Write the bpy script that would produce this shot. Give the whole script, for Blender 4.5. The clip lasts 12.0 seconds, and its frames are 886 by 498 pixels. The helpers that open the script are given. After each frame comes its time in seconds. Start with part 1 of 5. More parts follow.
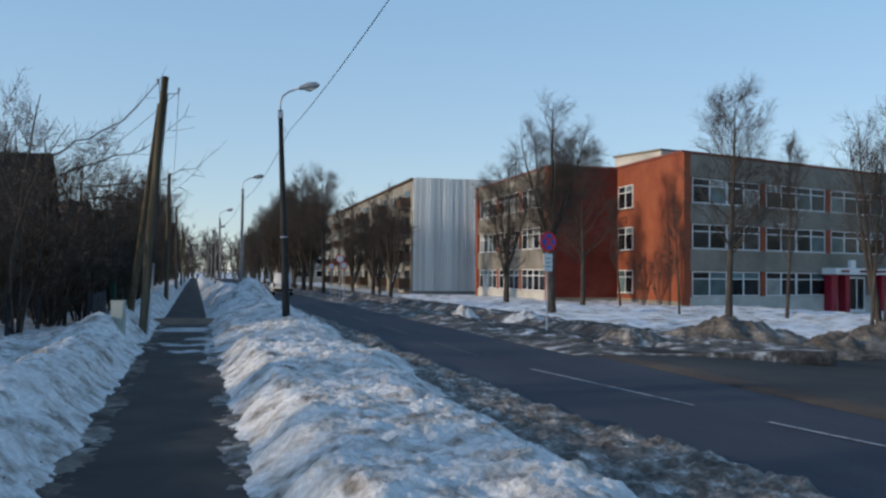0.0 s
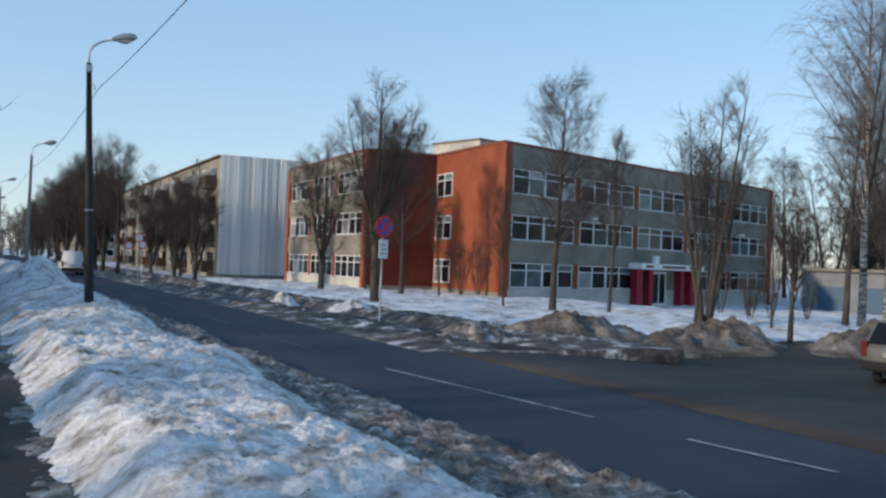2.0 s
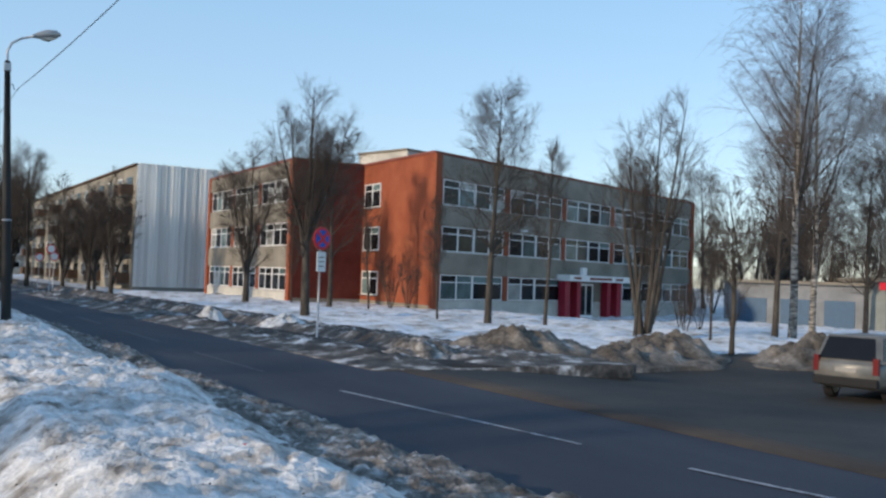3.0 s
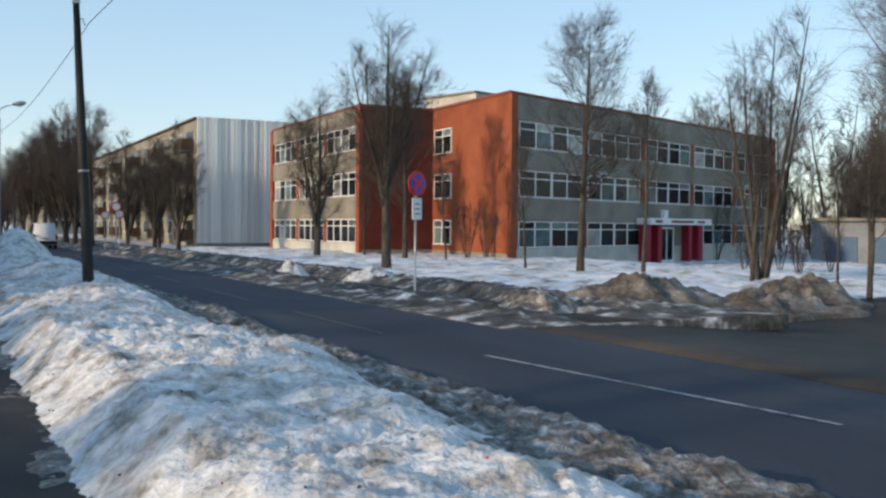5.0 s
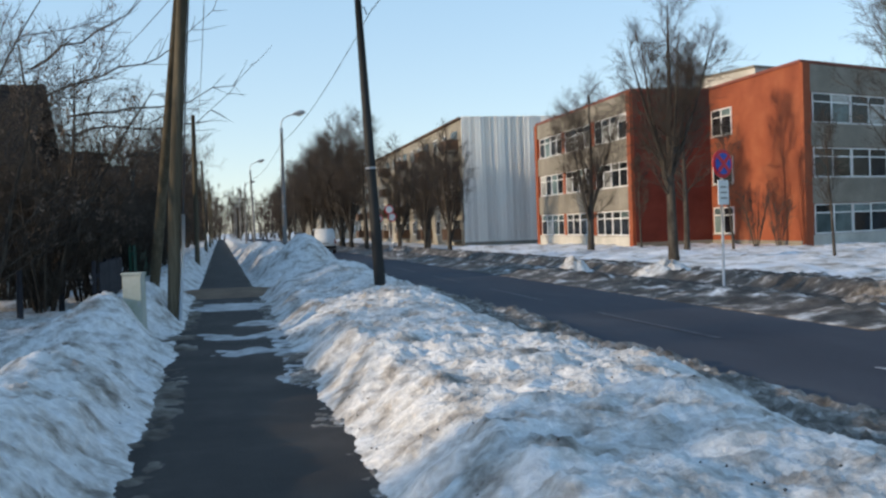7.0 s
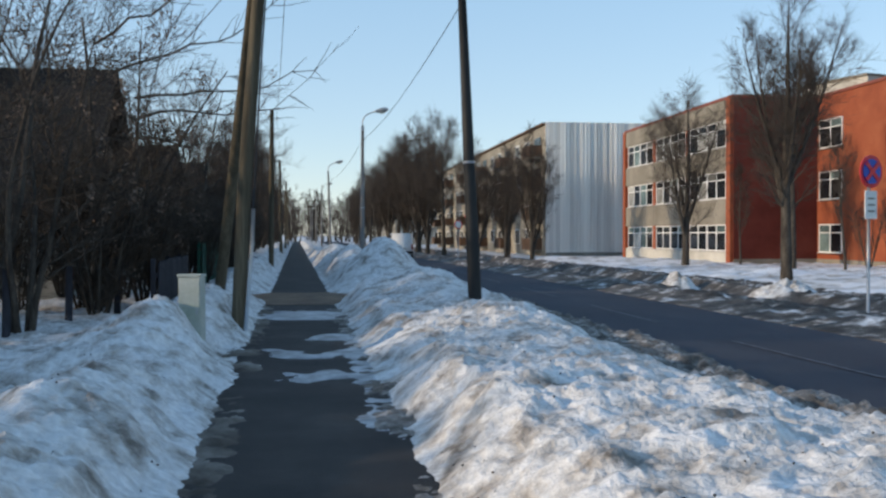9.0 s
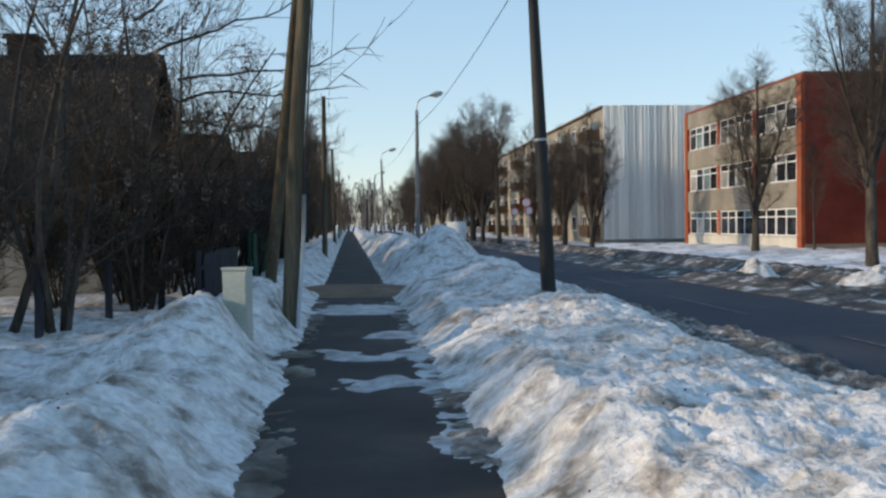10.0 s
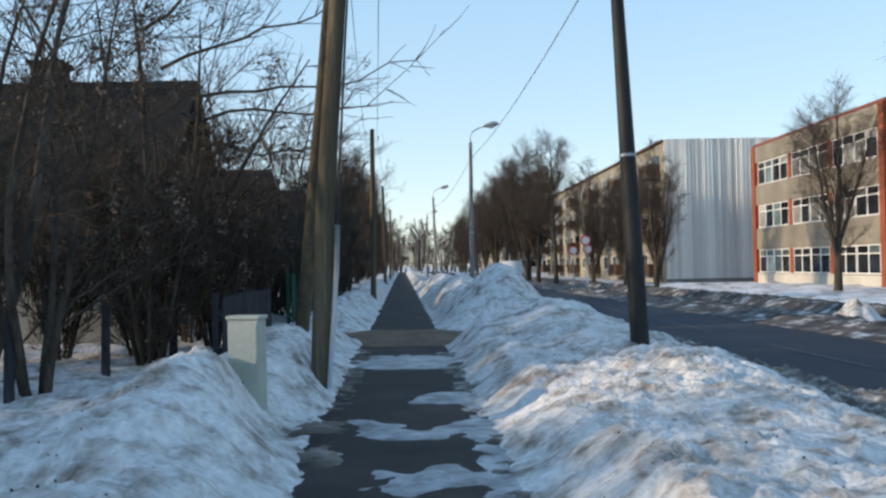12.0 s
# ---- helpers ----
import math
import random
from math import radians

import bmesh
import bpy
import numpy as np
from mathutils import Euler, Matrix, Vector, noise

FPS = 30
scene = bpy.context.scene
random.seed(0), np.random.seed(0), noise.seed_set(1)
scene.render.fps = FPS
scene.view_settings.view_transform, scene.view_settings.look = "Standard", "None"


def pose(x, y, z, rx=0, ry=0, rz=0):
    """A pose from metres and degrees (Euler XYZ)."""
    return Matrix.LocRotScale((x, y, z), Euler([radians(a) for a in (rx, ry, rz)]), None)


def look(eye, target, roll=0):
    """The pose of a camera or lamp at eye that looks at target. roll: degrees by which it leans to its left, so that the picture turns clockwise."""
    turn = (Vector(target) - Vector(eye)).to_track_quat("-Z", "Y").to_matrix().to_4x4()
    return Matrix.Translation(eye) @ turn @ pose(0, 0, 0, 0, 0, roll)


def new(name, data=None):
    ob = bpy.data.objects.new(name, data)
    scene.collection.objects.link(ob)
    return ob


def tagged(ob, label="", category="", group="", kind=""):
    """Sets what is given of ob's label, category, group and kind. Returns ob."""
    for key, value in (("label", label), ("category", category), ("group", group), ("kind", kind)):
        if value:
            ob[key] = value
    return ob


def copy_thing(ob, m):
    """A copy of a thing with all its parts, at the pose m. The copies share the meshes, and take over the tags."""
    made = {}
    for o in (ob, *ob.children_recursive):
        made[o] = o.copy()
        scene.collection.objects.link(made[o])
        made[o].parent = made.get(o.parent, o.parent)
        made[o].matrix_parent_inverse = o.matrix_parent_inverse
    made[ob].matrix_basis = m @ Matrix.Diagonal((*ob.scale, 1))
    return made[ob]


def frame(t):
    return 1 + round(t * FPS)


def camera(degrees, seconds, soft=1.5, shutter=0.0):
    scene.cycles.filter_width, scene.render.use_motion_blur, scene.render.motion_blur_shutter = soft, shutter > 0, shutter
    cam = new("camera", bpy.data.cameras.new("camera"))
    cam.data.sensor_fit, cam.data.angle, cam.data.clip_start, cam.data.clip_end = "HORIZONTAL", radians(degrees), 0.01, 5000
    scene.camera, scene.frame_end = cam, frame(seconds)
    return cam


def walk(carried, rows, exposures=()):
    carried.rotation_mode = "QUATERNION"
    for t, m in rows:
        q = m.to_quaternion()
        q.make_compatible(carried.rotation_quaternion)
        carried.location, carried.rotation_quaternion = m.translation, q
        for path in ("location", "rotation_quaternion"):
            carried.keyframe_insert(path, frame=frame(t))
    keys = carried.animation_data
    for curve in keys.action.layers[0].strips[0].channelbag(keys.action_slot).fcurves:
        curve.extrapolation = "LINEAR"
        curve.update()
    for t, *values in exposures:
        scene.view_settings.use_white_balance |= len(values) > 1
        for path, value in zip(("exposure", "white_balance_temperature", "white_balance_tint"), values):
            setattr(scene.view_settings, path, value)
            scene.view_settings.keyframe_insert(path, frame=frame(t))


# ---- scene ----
cam = camera(50.0, 12.0, soft=2.5)
PATH = [
    (0, (-1.88, 6.206, 1.961), (-1.426, 8.153, 2.013), 0.5),
    (0.5, (-1.978, 6.894, 1.979), (-1.281, 8.766, 2.074), 2.1),
    (1, (-2.043, 7.455, 1.989), (-1.21, 9.272, 2.021), 1.5),
    (1.5, (-2.109, 8.156, 1.964), (-1.289, 9.98, 1.999), 1.5),
    (2, (-2.201, 8.823, 1.97), (-1.35, 10.633, 2.002), 2.2),
    (2.5, (-2.244, 9.431, 1.986), (-1.385, 11.237, 1.996), 0.9),
    (3, (-2.417, 10.1, 2.001), (-1.414, 11.828, 2.063), 2.1),
    (5, (-2.504, 13.192, 1.882), (-1.593, 14.971, 1.835), 0.5),
    (5.5, (-2.666, 13.768, 1.882), (-1.926, 15.622, 1.771), 1.9),
    (6, (-2.702, 14.175, 1.785), (-1.996, 16.046, 1.763), 0.4),
    (6.5, (-2.621, 14.906, 1.805), (-2.147, 16.849, 1.759), -0.5),
    (8.5, (-2.598, 17.818, 1.715), (-2.25, 19.788, 1.676), -3.0),
    (9, (-2.645, 18.465, 1.737), (-2.391, 20.448, 1.708), -0.1),
    (9.5, (-2.663, 19.248, 1.715), (-2.417, 21.233, 1.706), -1.1),
    (10, (-2.718, 20.039, 1.703), (-2.574, 22.034, 1.651), -0.8),
    (10.5, (-2.719, 20.806, 1.693), (-2.627, 22.802, 1.599), -1.5),
    (11, (-2.71, 21.572, 1.693), (-2.762, 23.571, 1.661), -1.2),
    (11.5, (-2.81, 22.109, 1.684), (-2.892, 24.106, 1.631), 0.8),
    (12, (-2.666, 22.868, 1.648), (-2.631, 24.867, 1.683), -1.1),
]
walk(cam, [(t, look(eye, target, roll)) for t, eye, target, roll in PATH], exposures=[(0, 0.16, 6300, 10), (3, 0.47, 6450, 10), (5, 0.56, 7000, 10), (6.5, 0.62, 6950, 10), (8.5, 0.48, 6550, 10), (9.5, 0.48, 6850, 10), (12, 0.74, 6950, 10)])


# ---------- world, sun, exposure ----------
scene.view_settings.exposure = 0.0
world = bpy.data.worlds.new("world")
scene.world = world
world.use_nodes = True
wn = world.node_tree.nodes
sky = wn.new("ShaderNodeTexSky")
sky.sky_type, sky.sun_disc = "NISHITA", False
SUN_EL, SUN_AZ = radians(16), radians(-97)      # azimuth from +y towards +x
sky.sun_elevation, sky.sun_rotation = SUN_EL, SUN_AZ
sky.air_density, sky.dust_density, sky.ozone_density = 1.0, 0.0, 2.3
# thin winter haze over the clear sky, paler towards the horizon
wl = world.node_tree.links
way, split, haze, veil = wn.new("ShaderNodeTexCoord"), wn.new("ShaderNodeSeparateXYZ"), wn.new("ShaderNodeValToRGB"), wn.new("ShaderNodeMix")
wl.new(way.outputs["Generated"], split.inputs[0])
wl.new(split.outputs["Z"], haze.inputs[0])
he = haze.color_ramp.elements
he.new(0.3)
for i, (p, c) in enumerate([(0.0, (0.62, 0.76, 0.92)), (0.30, (0.40, 0.68, 0.97)), (1.0, (0.24, 0.46, 0.84))]):
    he[i].position, he[i].color = p, (*c, 1)
gain = wn.new("ShaderNodeVectorMath")
gain.operation = "SCALE"
gain.inputs["Scale"].default_value = 4.6
wl.new(haze.outputs[0], gain.inputs[0])
veil.data_type = "RGBA"
veil.inputs[0].default_value = 0.6
wl.new(sky.outputs[0], veil.inputs[6])
wl.new(gain.outputs[0], veil.inputs[7])
wl.new(veil.outputs[2], wn["Background"].inputs["Color"])
wn["Background"].inputs["Strength"].default_value = 0.15
sun = new("sun", bpy.data.lights.new("sun", "SUN"))
sun.data.energy, sun.data.angle, sun.data.color = 2.6, radians(1.2), (1.0, 0.81, 0.60)
to_sun = Vector((math.sin(SUN_AZ) * math.cos(SUN_EL), math.cos(SUN_AZ) * math.cos(SUN_EL), math.sin(SUN_EL)))
sun.matrix_world = look(to_sun * 60, (0, 0, 0))


# ---------- materials ----------
def material(name, stops, scale=3.0, fine=0.0, rough=0.85, metal=0.0, bump=0.0, bump_scale=20.0, spec=0.3, stretch=(1, 1, 1), vary=0.0, island=0.0):
    """A surface: colour stops along a broad noise, a fine grain, relief, and a tint by piece."""
    m = bpy.data.materials.new(name)
    m.use_nodes = True
    n, l = m.node_tree.nodes, m.node_tree.links
    b = n["Principled BSDF"]
    b.inputs["Roughness"].default_value, b.inputs["Metallic"].default_value = rough, metal
    b.inputs["Specular IOR Level"].default_value = spec
    tc, mp = n.new("ShaderNodeTexCoord"), n.new("ShaderNodeMapping")
    mp.inputs["Scale"].default_value = stretch
    l.new(tc.outputs["Object"], mp.inputs["Vector"])
    no = n.new("ShaderNodeTexNoise")
    no.inputs["Scale"].default_value, no.inputs["Detail"].default_value, no.inputs["Roughness"].default_value = scale, 8, 0.62
    l.new(mp.outputs[0], no.inputs["Vector"])
    ra = n.new("ShaderNodeValToRGB")
    e = ra.color_ramp.elements
    while len(e) < len(stops):
        e.new(0.5)
    for i, (p, c) in enumerate(stops):
        e[i].position, e[i].color = p, (*c, 1)
    l.new(no.outputs["Fac"], ra.inputs[0])
    col = ra.outputs[0]
    fn = n.new("ShaderNodeTexNoise")
    fn.inputs["Scale"].default_value, fn.inputs["Detail"].default_value = bump_scale, 5
    l.new(mp.outputs[0], fn.inputs["Vector"])
    if fine:
        mr = n.new("ShaderNodeMapRange")
        mr.inputs[1].default_value, mr.inputs[2].default_value = 0.3, 0.7
        mr.inputs[3].default_value, mr.inputs[4].default_value = 1 - fine, 1 + fine
        l.new(fn.outputs["Fac"], mr.inputs[0])
        mx = n.new("ShaderNodeVectorMath")
        mx.operation = "SCALE"
        l.new(col, mx.inputs[0])
        l.new(mr.outputs[0], mx.inputs["Scale"])
        col = mx.outputs[0]
    if vary or island:
        mr = n.new("ShaderNodeMapRange")
        amount = vary or island
        mr.inputs[3].default_value, mr.inputs[4].default_value = 1 - amount, 1 + amount
        if vary:
            oi = n.new("ShaderNodeObjectInfo")
            l.new(oi.outputs["Random"], mr.inputs[0])
        else:
            ge = n.new("ShaderNodeNewGeometry")
            l.new(ge.outputs["Random Per Island"], mr.inputs[0])
        mx = n.new("ShaderNodeVectorMath")
        mx.operation = "SCALE"
        l.new(col, mx.inputs[0])
        l.new(mr.outputs[0], mx.inputs["Scale"])
        col = mx.outputs[0]
    l.new(col, b.inputs["Base Color"])
    if bump:
        bu = n.new("ShaderNodeBump")
        bu.inputs["Strength"].default_value, bu.inputs["Distance"].default_value = bump, 0.05
        l.new(fn.outputs["Fac"], bu.inputs["Height"])
        l.new(bu.outputs[0], b.inputs["Normal"])
    return m


def plain(name, c, rough=0.6, metal=0.0, spec=0.4, wear=0.12):
    d = tuple(v * (1 - wear) for v in c)
    u = tuple(min(1, v * (1 + wear)) for v in c)
    return material(name, [(0.3, d), (0.7, u)], 2.5, 0.05, rough, metal, 0.05, 40, spec)


SNOW = material("old_snow", [(0.32, (0.17, 0.147, 0.122)), (0.42, (0.42, 0.39, 0.355)), (0.52, (0.63, 0.62, 0.60)), (0.74, (0.77, 0.77, 0.77))], 2.6, 0.20, 0.6, 0, 0.9, 13, 0.3)
SNOW_FIELD = material("field_snow", [(0.33, (0.22, 0.18, 0.145)), (0.44, (0.55, 0.54, 0.52)), (0.55, (0.76, 0.77, 0.79))], 0.75, 0.08, 0.65, 0, 0.4, 6, 0.3)
SLUSH = material("dirty_slush", [(0.33, (0.040, 0.033, 0.027)), (0.46, (0.12, 0.103, 0.085)), (0.57, (0.25, 0.225, 0.20)), (0.70, (0.62, 0.61, 0.59))], 4.2, 0.30, 0.65, 0, 0.9, 18, 0.35)
HEAP = material("sanded_snow_heap", [(0.32, (0.042, 0.034, 0.027)), (0.46, (0.115, 0.096, 0.077)), (0.62, (0.225, 0.198, 0.168)), (0.76, (0.66, 0.65, 0.63))], 1.1, 0.2, 0.8, 0, 0.8, 9, 0.2)
VERGE = material("patchy_verge_snow", [(0.40, (0.042, 0.036, 0.031)), (0.53, (0.11, 0.096, 0.083)), (0.60, (0.38, 0.36, 0.34)), (0.70, (0.72, 0.72, 0.72))], 1.4, 0.2, 0.75, 0, 0.7, 9, 0.25)
ASPHALT = material("worn_asphalt", [(0.30, (0.031, 0.034, 0.046)), (0.55, (0.043, 0.047, 0.061)), (0.75, (0.062, 0.066, 0.078))], 0.5, 0.18, 0.75, 0, 0.25, 60, 0.18, (1, 0.25, 1))
WALKWAY = material("damp_walkway_asphalt", [(0.30, (0.026, 0.023, 0.022)), (0.55, (0.044, 0.038, 0.034)), (0.75, (0.070, 0.060, 0.052))], 0.9, 0.18, 0.75, 0, 0.3, 55, 0.18)
MUD = material("sandy_wet_asphalt", [(0.36, (0.024, 0.023, 0.022)), (0.50, (0.042, 0.037, 0.033)), (0.64, (0.066, 0.055, 0.045))], 0.22, 0.2, 0.7, 0, 0.3, 30, 0.2, (0.6, 1, 1))
SAND = material("driveway_sand", [(0.35, (0.10, 0.064, 0.040)), (0.65, (0.20, 0.132, 0.082))], 1.5, 0.2, 0.8, 0, 0.3, 30)
ORANGE = material("orange_red_brick_facing", [(0.32, (0.205, 0.054, 0.027)), (0.5, (0.27, 0.075, 0.036)), (0.68, (0.33, 0.105, 0.050))], 0.5, 0.12, 0.85, 0, 0.25, 28, 0.2)
# redder, darker version of the orange brick; part of its darkness is painted shade
SHADE_MAROON = material("maroon_brick_shaded", [(0.32, (0.095, 0.022, 0.016)), (0.5, (0.13, 0.030, 0.022)), (0.68, (0.165, 0.042, 0.029))], 0.5, 0.12, 0.85, 0, 0.25, 28, 0.2)
REDTRIM = plain("brown_red_trim", (0.20, 0.055, 0.035), 0.7)
PANEL = material("grey_concrete_panel", [(0.30, (0.155, 0.138, 0.110)), (0.5, (0.225, 0.203, 0.165)), (0.7, (0.30, 0.272, 0.225))], 0.35, 0.10, 0.9, 0, 0.2, 30, 0.2)
RENDER = material("pale_plinth_render", [(0.30, (0.34, 0.33, 0.29)), (0.5, (0.48, 0.46, 0.41)), (0.7, (0.58, 0.56, 0.50))], 0.5, 0.08, 0.9, 0, 0.15, 25, 0.2)
WHITE = plain("white_window_paint", (0.78, 0.78, 0.76), 0.5, 0, 0.4, 0.06)
CRIMSON = plain("crimson_entrance_panel", (0.30, 0.012, 0.03), 0.45)
BLOCKWALL = material("weathered_block_wall", [(0.30, (0.19, 0.17, 0.14)), (0.5, (0.28, 0.26, 0.22)), (0.7, (0.35, 0.33, 0.28))], 0.4, 0.1, 0.9, 0, 0.2, 20, 0.2)
BALCONY = material("brown_balcony_board", [(0.35, (0.075, 0.045, 0.030)), (0.65, (0.14, 0.085, 0.055))], 1.2, 0.1, 0.8, 0, 0.1, 20, 0.2)
STEEL = material("galvanised_cladding", [(0.30, (0.60, 0.585, 0.55)), (0.5, (0.74, 0.725, 0.68)), (0.7, (0.86, 0.845, 0.80))], 0.3, 0.05, 0.36, 0.12, 0.35, 1.6, 0.4, (1, 1, 0.2), vary=0.14)
CONCRETE = material("pole_concrete", [(0.3, (0.16, 0.155, 0.15)), (0.7, (0.27, 0.26, 0.25))], 2.0, 0.1, 0.85, 0, 0.2, 30, 0.2, (1, 1, 0.3))
DARKPOLE = material("dark_lamp_pole", [(0.3, (0.016, 0.017, 0.018)), (0.7, (0.034, 0.035, 0.035))], 1.5, 0.1, 0.6, 0.2, 0.15, 30, 0.3, (1, 1, 0.3))
OLDWOOD = material("weathered_pole_wood", [(0.3, (0.055, 0.046, 0.032)), (0.5, (0.10, 0.083, 0.056)), (0.7, (0.155, 0.127, 0.085))], 3.0, 0.2, 0.85, 0, 0.5, 25, 0.2, (2, 2, 0.12))
LAMPMETAL = plain("lamp_head_metal", (0.38, 0.36, 0.34), 0.4, 0.5)
LAMPGLASS = plain("lamp_diffuser", (0.55, 0.50, 0.42), 0.25, 0, 0.5)
GALV = plain("galvanised_tube", (0.42, 0.43, 0.44), 0.45, 0.7)
BLACK = plain("black_rubber", (0.012, 0.012, 0.013), 0.8)
CABLE = plain("cable_black", (0.02, 0.02, 0.022), 0.6)


def glass_material(name, c, rough=0.06):
    m = material(name, [(0.35, tuple(v * 0.6 for v in c)), (0.65, tuple(v * 1.3 for v in c))], 0.7, 0, rough, 0, 0.03, 1.5, 0.18, vary=0.55)
    return m


PANE = glass_material("window_glass_dark", (0.014, 0.016, 0.019))
PANE_TEAL = glass_material("window_glass_curtained", (0.10, 0.14, 0.14))
# pale glass: drawn blinds, and sky glare painted into panes facing the street
PANE_PALE = glass_material("window_glass_blind_and_glare", (0.30, 0.30, 0.28))


# ---------- building blocks ----------
def finish(bm, name, mat, smooth=False):
    me = bpy.data.meshes.new(name)
    bm.to_mesh(me)
    bm.free()
    for m in (mat if isinstance(mat, (list, tuple)) else [mat]):
        me.materials.append(m)
    if smooth:
        me.polygons.foreach_set("use_smooth", [True] * len(me.polygons))
    return me


def thing(name, label, category, group="", kind="", at=None):
    return tagged(place(new(name), at), label, category, group, kind)


def place(ob, m):
    if m is not None:
        ob.matrix_basis = m
    return ob


def part(name, bm, mat, parent, label="", smooth=False, at=None):
    ob = new(name, finish(bm, name, mat, smooth))
    ob.parent = parent
    place(ob, at)
    return tagged(ob, label)


def solid(name, bm, mat, label, category, group="", kind="", smooth=False, at=None):
    ob = place(new(name, finish(bm, name, mat, smooth)), at)
    return tagged(ob, label, category, group, kind)


def piece(name, me, parent, m):
    ob = new(name, me)
    ob.parent = parent
    ob.matrix_basis = m
    return ob


def box(bm, x0, x1, y0, y1, z0, z1, bevel=0.0, m=None):
    r = bmesh.ops.create_cube(bm, size=1)
    t = Matrix.Translation(((x0 + x1) / 2, (y0 + y1) / 2, (z0 + z1) / 2)) @ Matrix.Diagonal((x1 - x0, y1 - y0, z1 - z0, 1))
    bmesh.ops.transform(bm, matrix=(m @ t) if m else t, verts=r["verts"])
    if bevel:
        es = list({e for v in r["verts"] for e in v.link_edges})
        bmesh.ops.bevel(bm, geom=es, offset=bevel, segments=2, affect="EDGES", profile=0.6)
    return bm


def boxed(*a, **k):
    return box(bmesh.new(), *a, **k)


def tube(bm, pts, radii, sides=8, cap=True):
    """A tapering tube through points."""
    rings, up = [], None
    for i, p in enumerate(pts):
        p = Vector(p)
        d = (Vector(pts[min(i + 1, len(pts) - 1)]) - Vector(pts[max(i - 1, 0)])).normalized()
        if up is None or abs(up.dot(d)) > 0.95:
            up = Vector((0, 0, 1)) if abs(d.z) < 0.9 else Vector((1, 0, 0))
        a = d.cross(up).normalized()
        b = a.cross(d)
        up = b
        r = radii[i] if isinstance(radii, (list, tuple)) else radii
        rings.append([bm.verts.new(p + (a * math.cos(q) + b * math.sin(q)) * r) for q in [2 * math.pi * k / sides for k in range(sides)]])
    for r0, r1 in zip(rings, rings[1:]):
        for k in range(sides):
            f = bm.faces.new((r0[k], r0[(k + 1) % sides], r1[(k + 1) % sides], r1[k]))
            f.smooth = True
    if cap:
        bm.faces.new(rings[0])
        bm.faces.new(list(reversed(rings[-1])))
    return bm


def tubed(*a, **k):
    return tube(bmesh.new(), *a, **k)


def prism(bm, outline, z0, z1):
    lo = [bm.verts.new((x, y, z0)) for x, y in outline]
    hi = [bm.verts.new((x, y, z1)) for x, y in outline]
    n = len(outline)
    for i in range(n):
        bm.faces.new((lo[i], lo[(i + 1) % n], hi[(i + 1) % n], hi[i]))
    bm.faces.new(hi)
    bm.faces.new(list(reversed(lo)))
    bmesh.ops.recalc_face_normals(bm, faces=bm.faces)
    return bm


def clamp01(a):
    return max(0.0, min(1.0, a))


def ease(a, b, x):
    t = clamp01((x - a) / (b - a))
    return t * t * (3 - 2 * t)


def bumps(x, y, s, seed=0.0):
    return noise.noise(Vector((x * s + seed, y * s - seed * 0.7, seed * 1.3)))


def clods(x, y, s, seed=0.0):
    """Rounded lumps with creases between them."""
    return abs(bumps(x, y, s, seed)) * 2 - 0.45


def plates(x, y, s, seed=0.0):
    """Flat-topped lumps of packed snow with steep worn sides."""
    n = bumps(x + 0.35 * bumps(y, x, s * 0.8, seed + 2), y, s, seed) * 3.2
    return n / (1 + abs(n) ** 1.5) ** 0.667 * 0.55


BEND = -0.026


def street(v):
    """Sideways drift of the street's line."""
    return BEND * (v - 30)


def field(us, vs, height, along=True, skirt=0.35):
    """A relief sheet over the street's own coordinates, with sides turned down into the ground."""
    if skirt:
        us = [us[0] - 0.01, *us, us[-1] + 0.01]
        vs = [vs[0] - 0.01, *vs, vs[-1] + 0.01]
    verts, faces = [], []
    nu, nv = len(us), len(vs)
    for j, v in enumerate(vs):
        for i, u in enumerate(us):
            z = height(u, v)
            if i in (0, nu - 1) or j in (0, nv - 1):
                z = min(z, 0) - skirt if skirt else z
            verts.append((u + (street(v) if along else 0), v, z))
    for j in range(nv - 1):
        for i in range(nu - 1):
            a = j * nu + i
            faces.append((a, a + 1, a + nu + 1, a + nu))
    me = bpy.data.meshes.new("sheet")
    me.from_pydata(verts, [], faces)
    me.polygons.foreach_set("use_smooth", [True] * len(faces))
    return me


def steps(a, b, n, power=1.0):
    return [a + (b - a) * (k / n) ** power for k in range(n + 1)]


def sheet(name, me, mat, label, category, kind="structure"):
    me.materials.append(mat)
    me.name = name
    return tagged(new(name, me), label, category, "", kind)


# ---------- ground ----------
def terrain(x, y):
    fall = -0.75 * ease(26, 46, x) * ease(120, 60, y)
    yard = -0.60 * ease(8, 18, x) * ease(36, 28, y)
    return min(fall, yard) - 0.10


def ground_height(x, y):
    far = ease(70, 160, math.hypot(x, y - 30))
    return terrain(x, y) + 0.05 * bumps(x, y, 0.35, 3) * (1 - far) - 0.02


xs = steps(-2600, -60, 8, 0.35) + steps(-56, 84, 70)[0:] + steps(90, 2600, 8, 2.6)
ys = steps(-600, -20, 5, 0.4) + steps(-16, 150, 83) + steps(156, 4200, 10, 2.6)
sheet("ground", field(xs, ys, ground_height, along=False, skirt=0), SNOW_FIELD, "old patchy snow cover with bare brown soil", "ground")

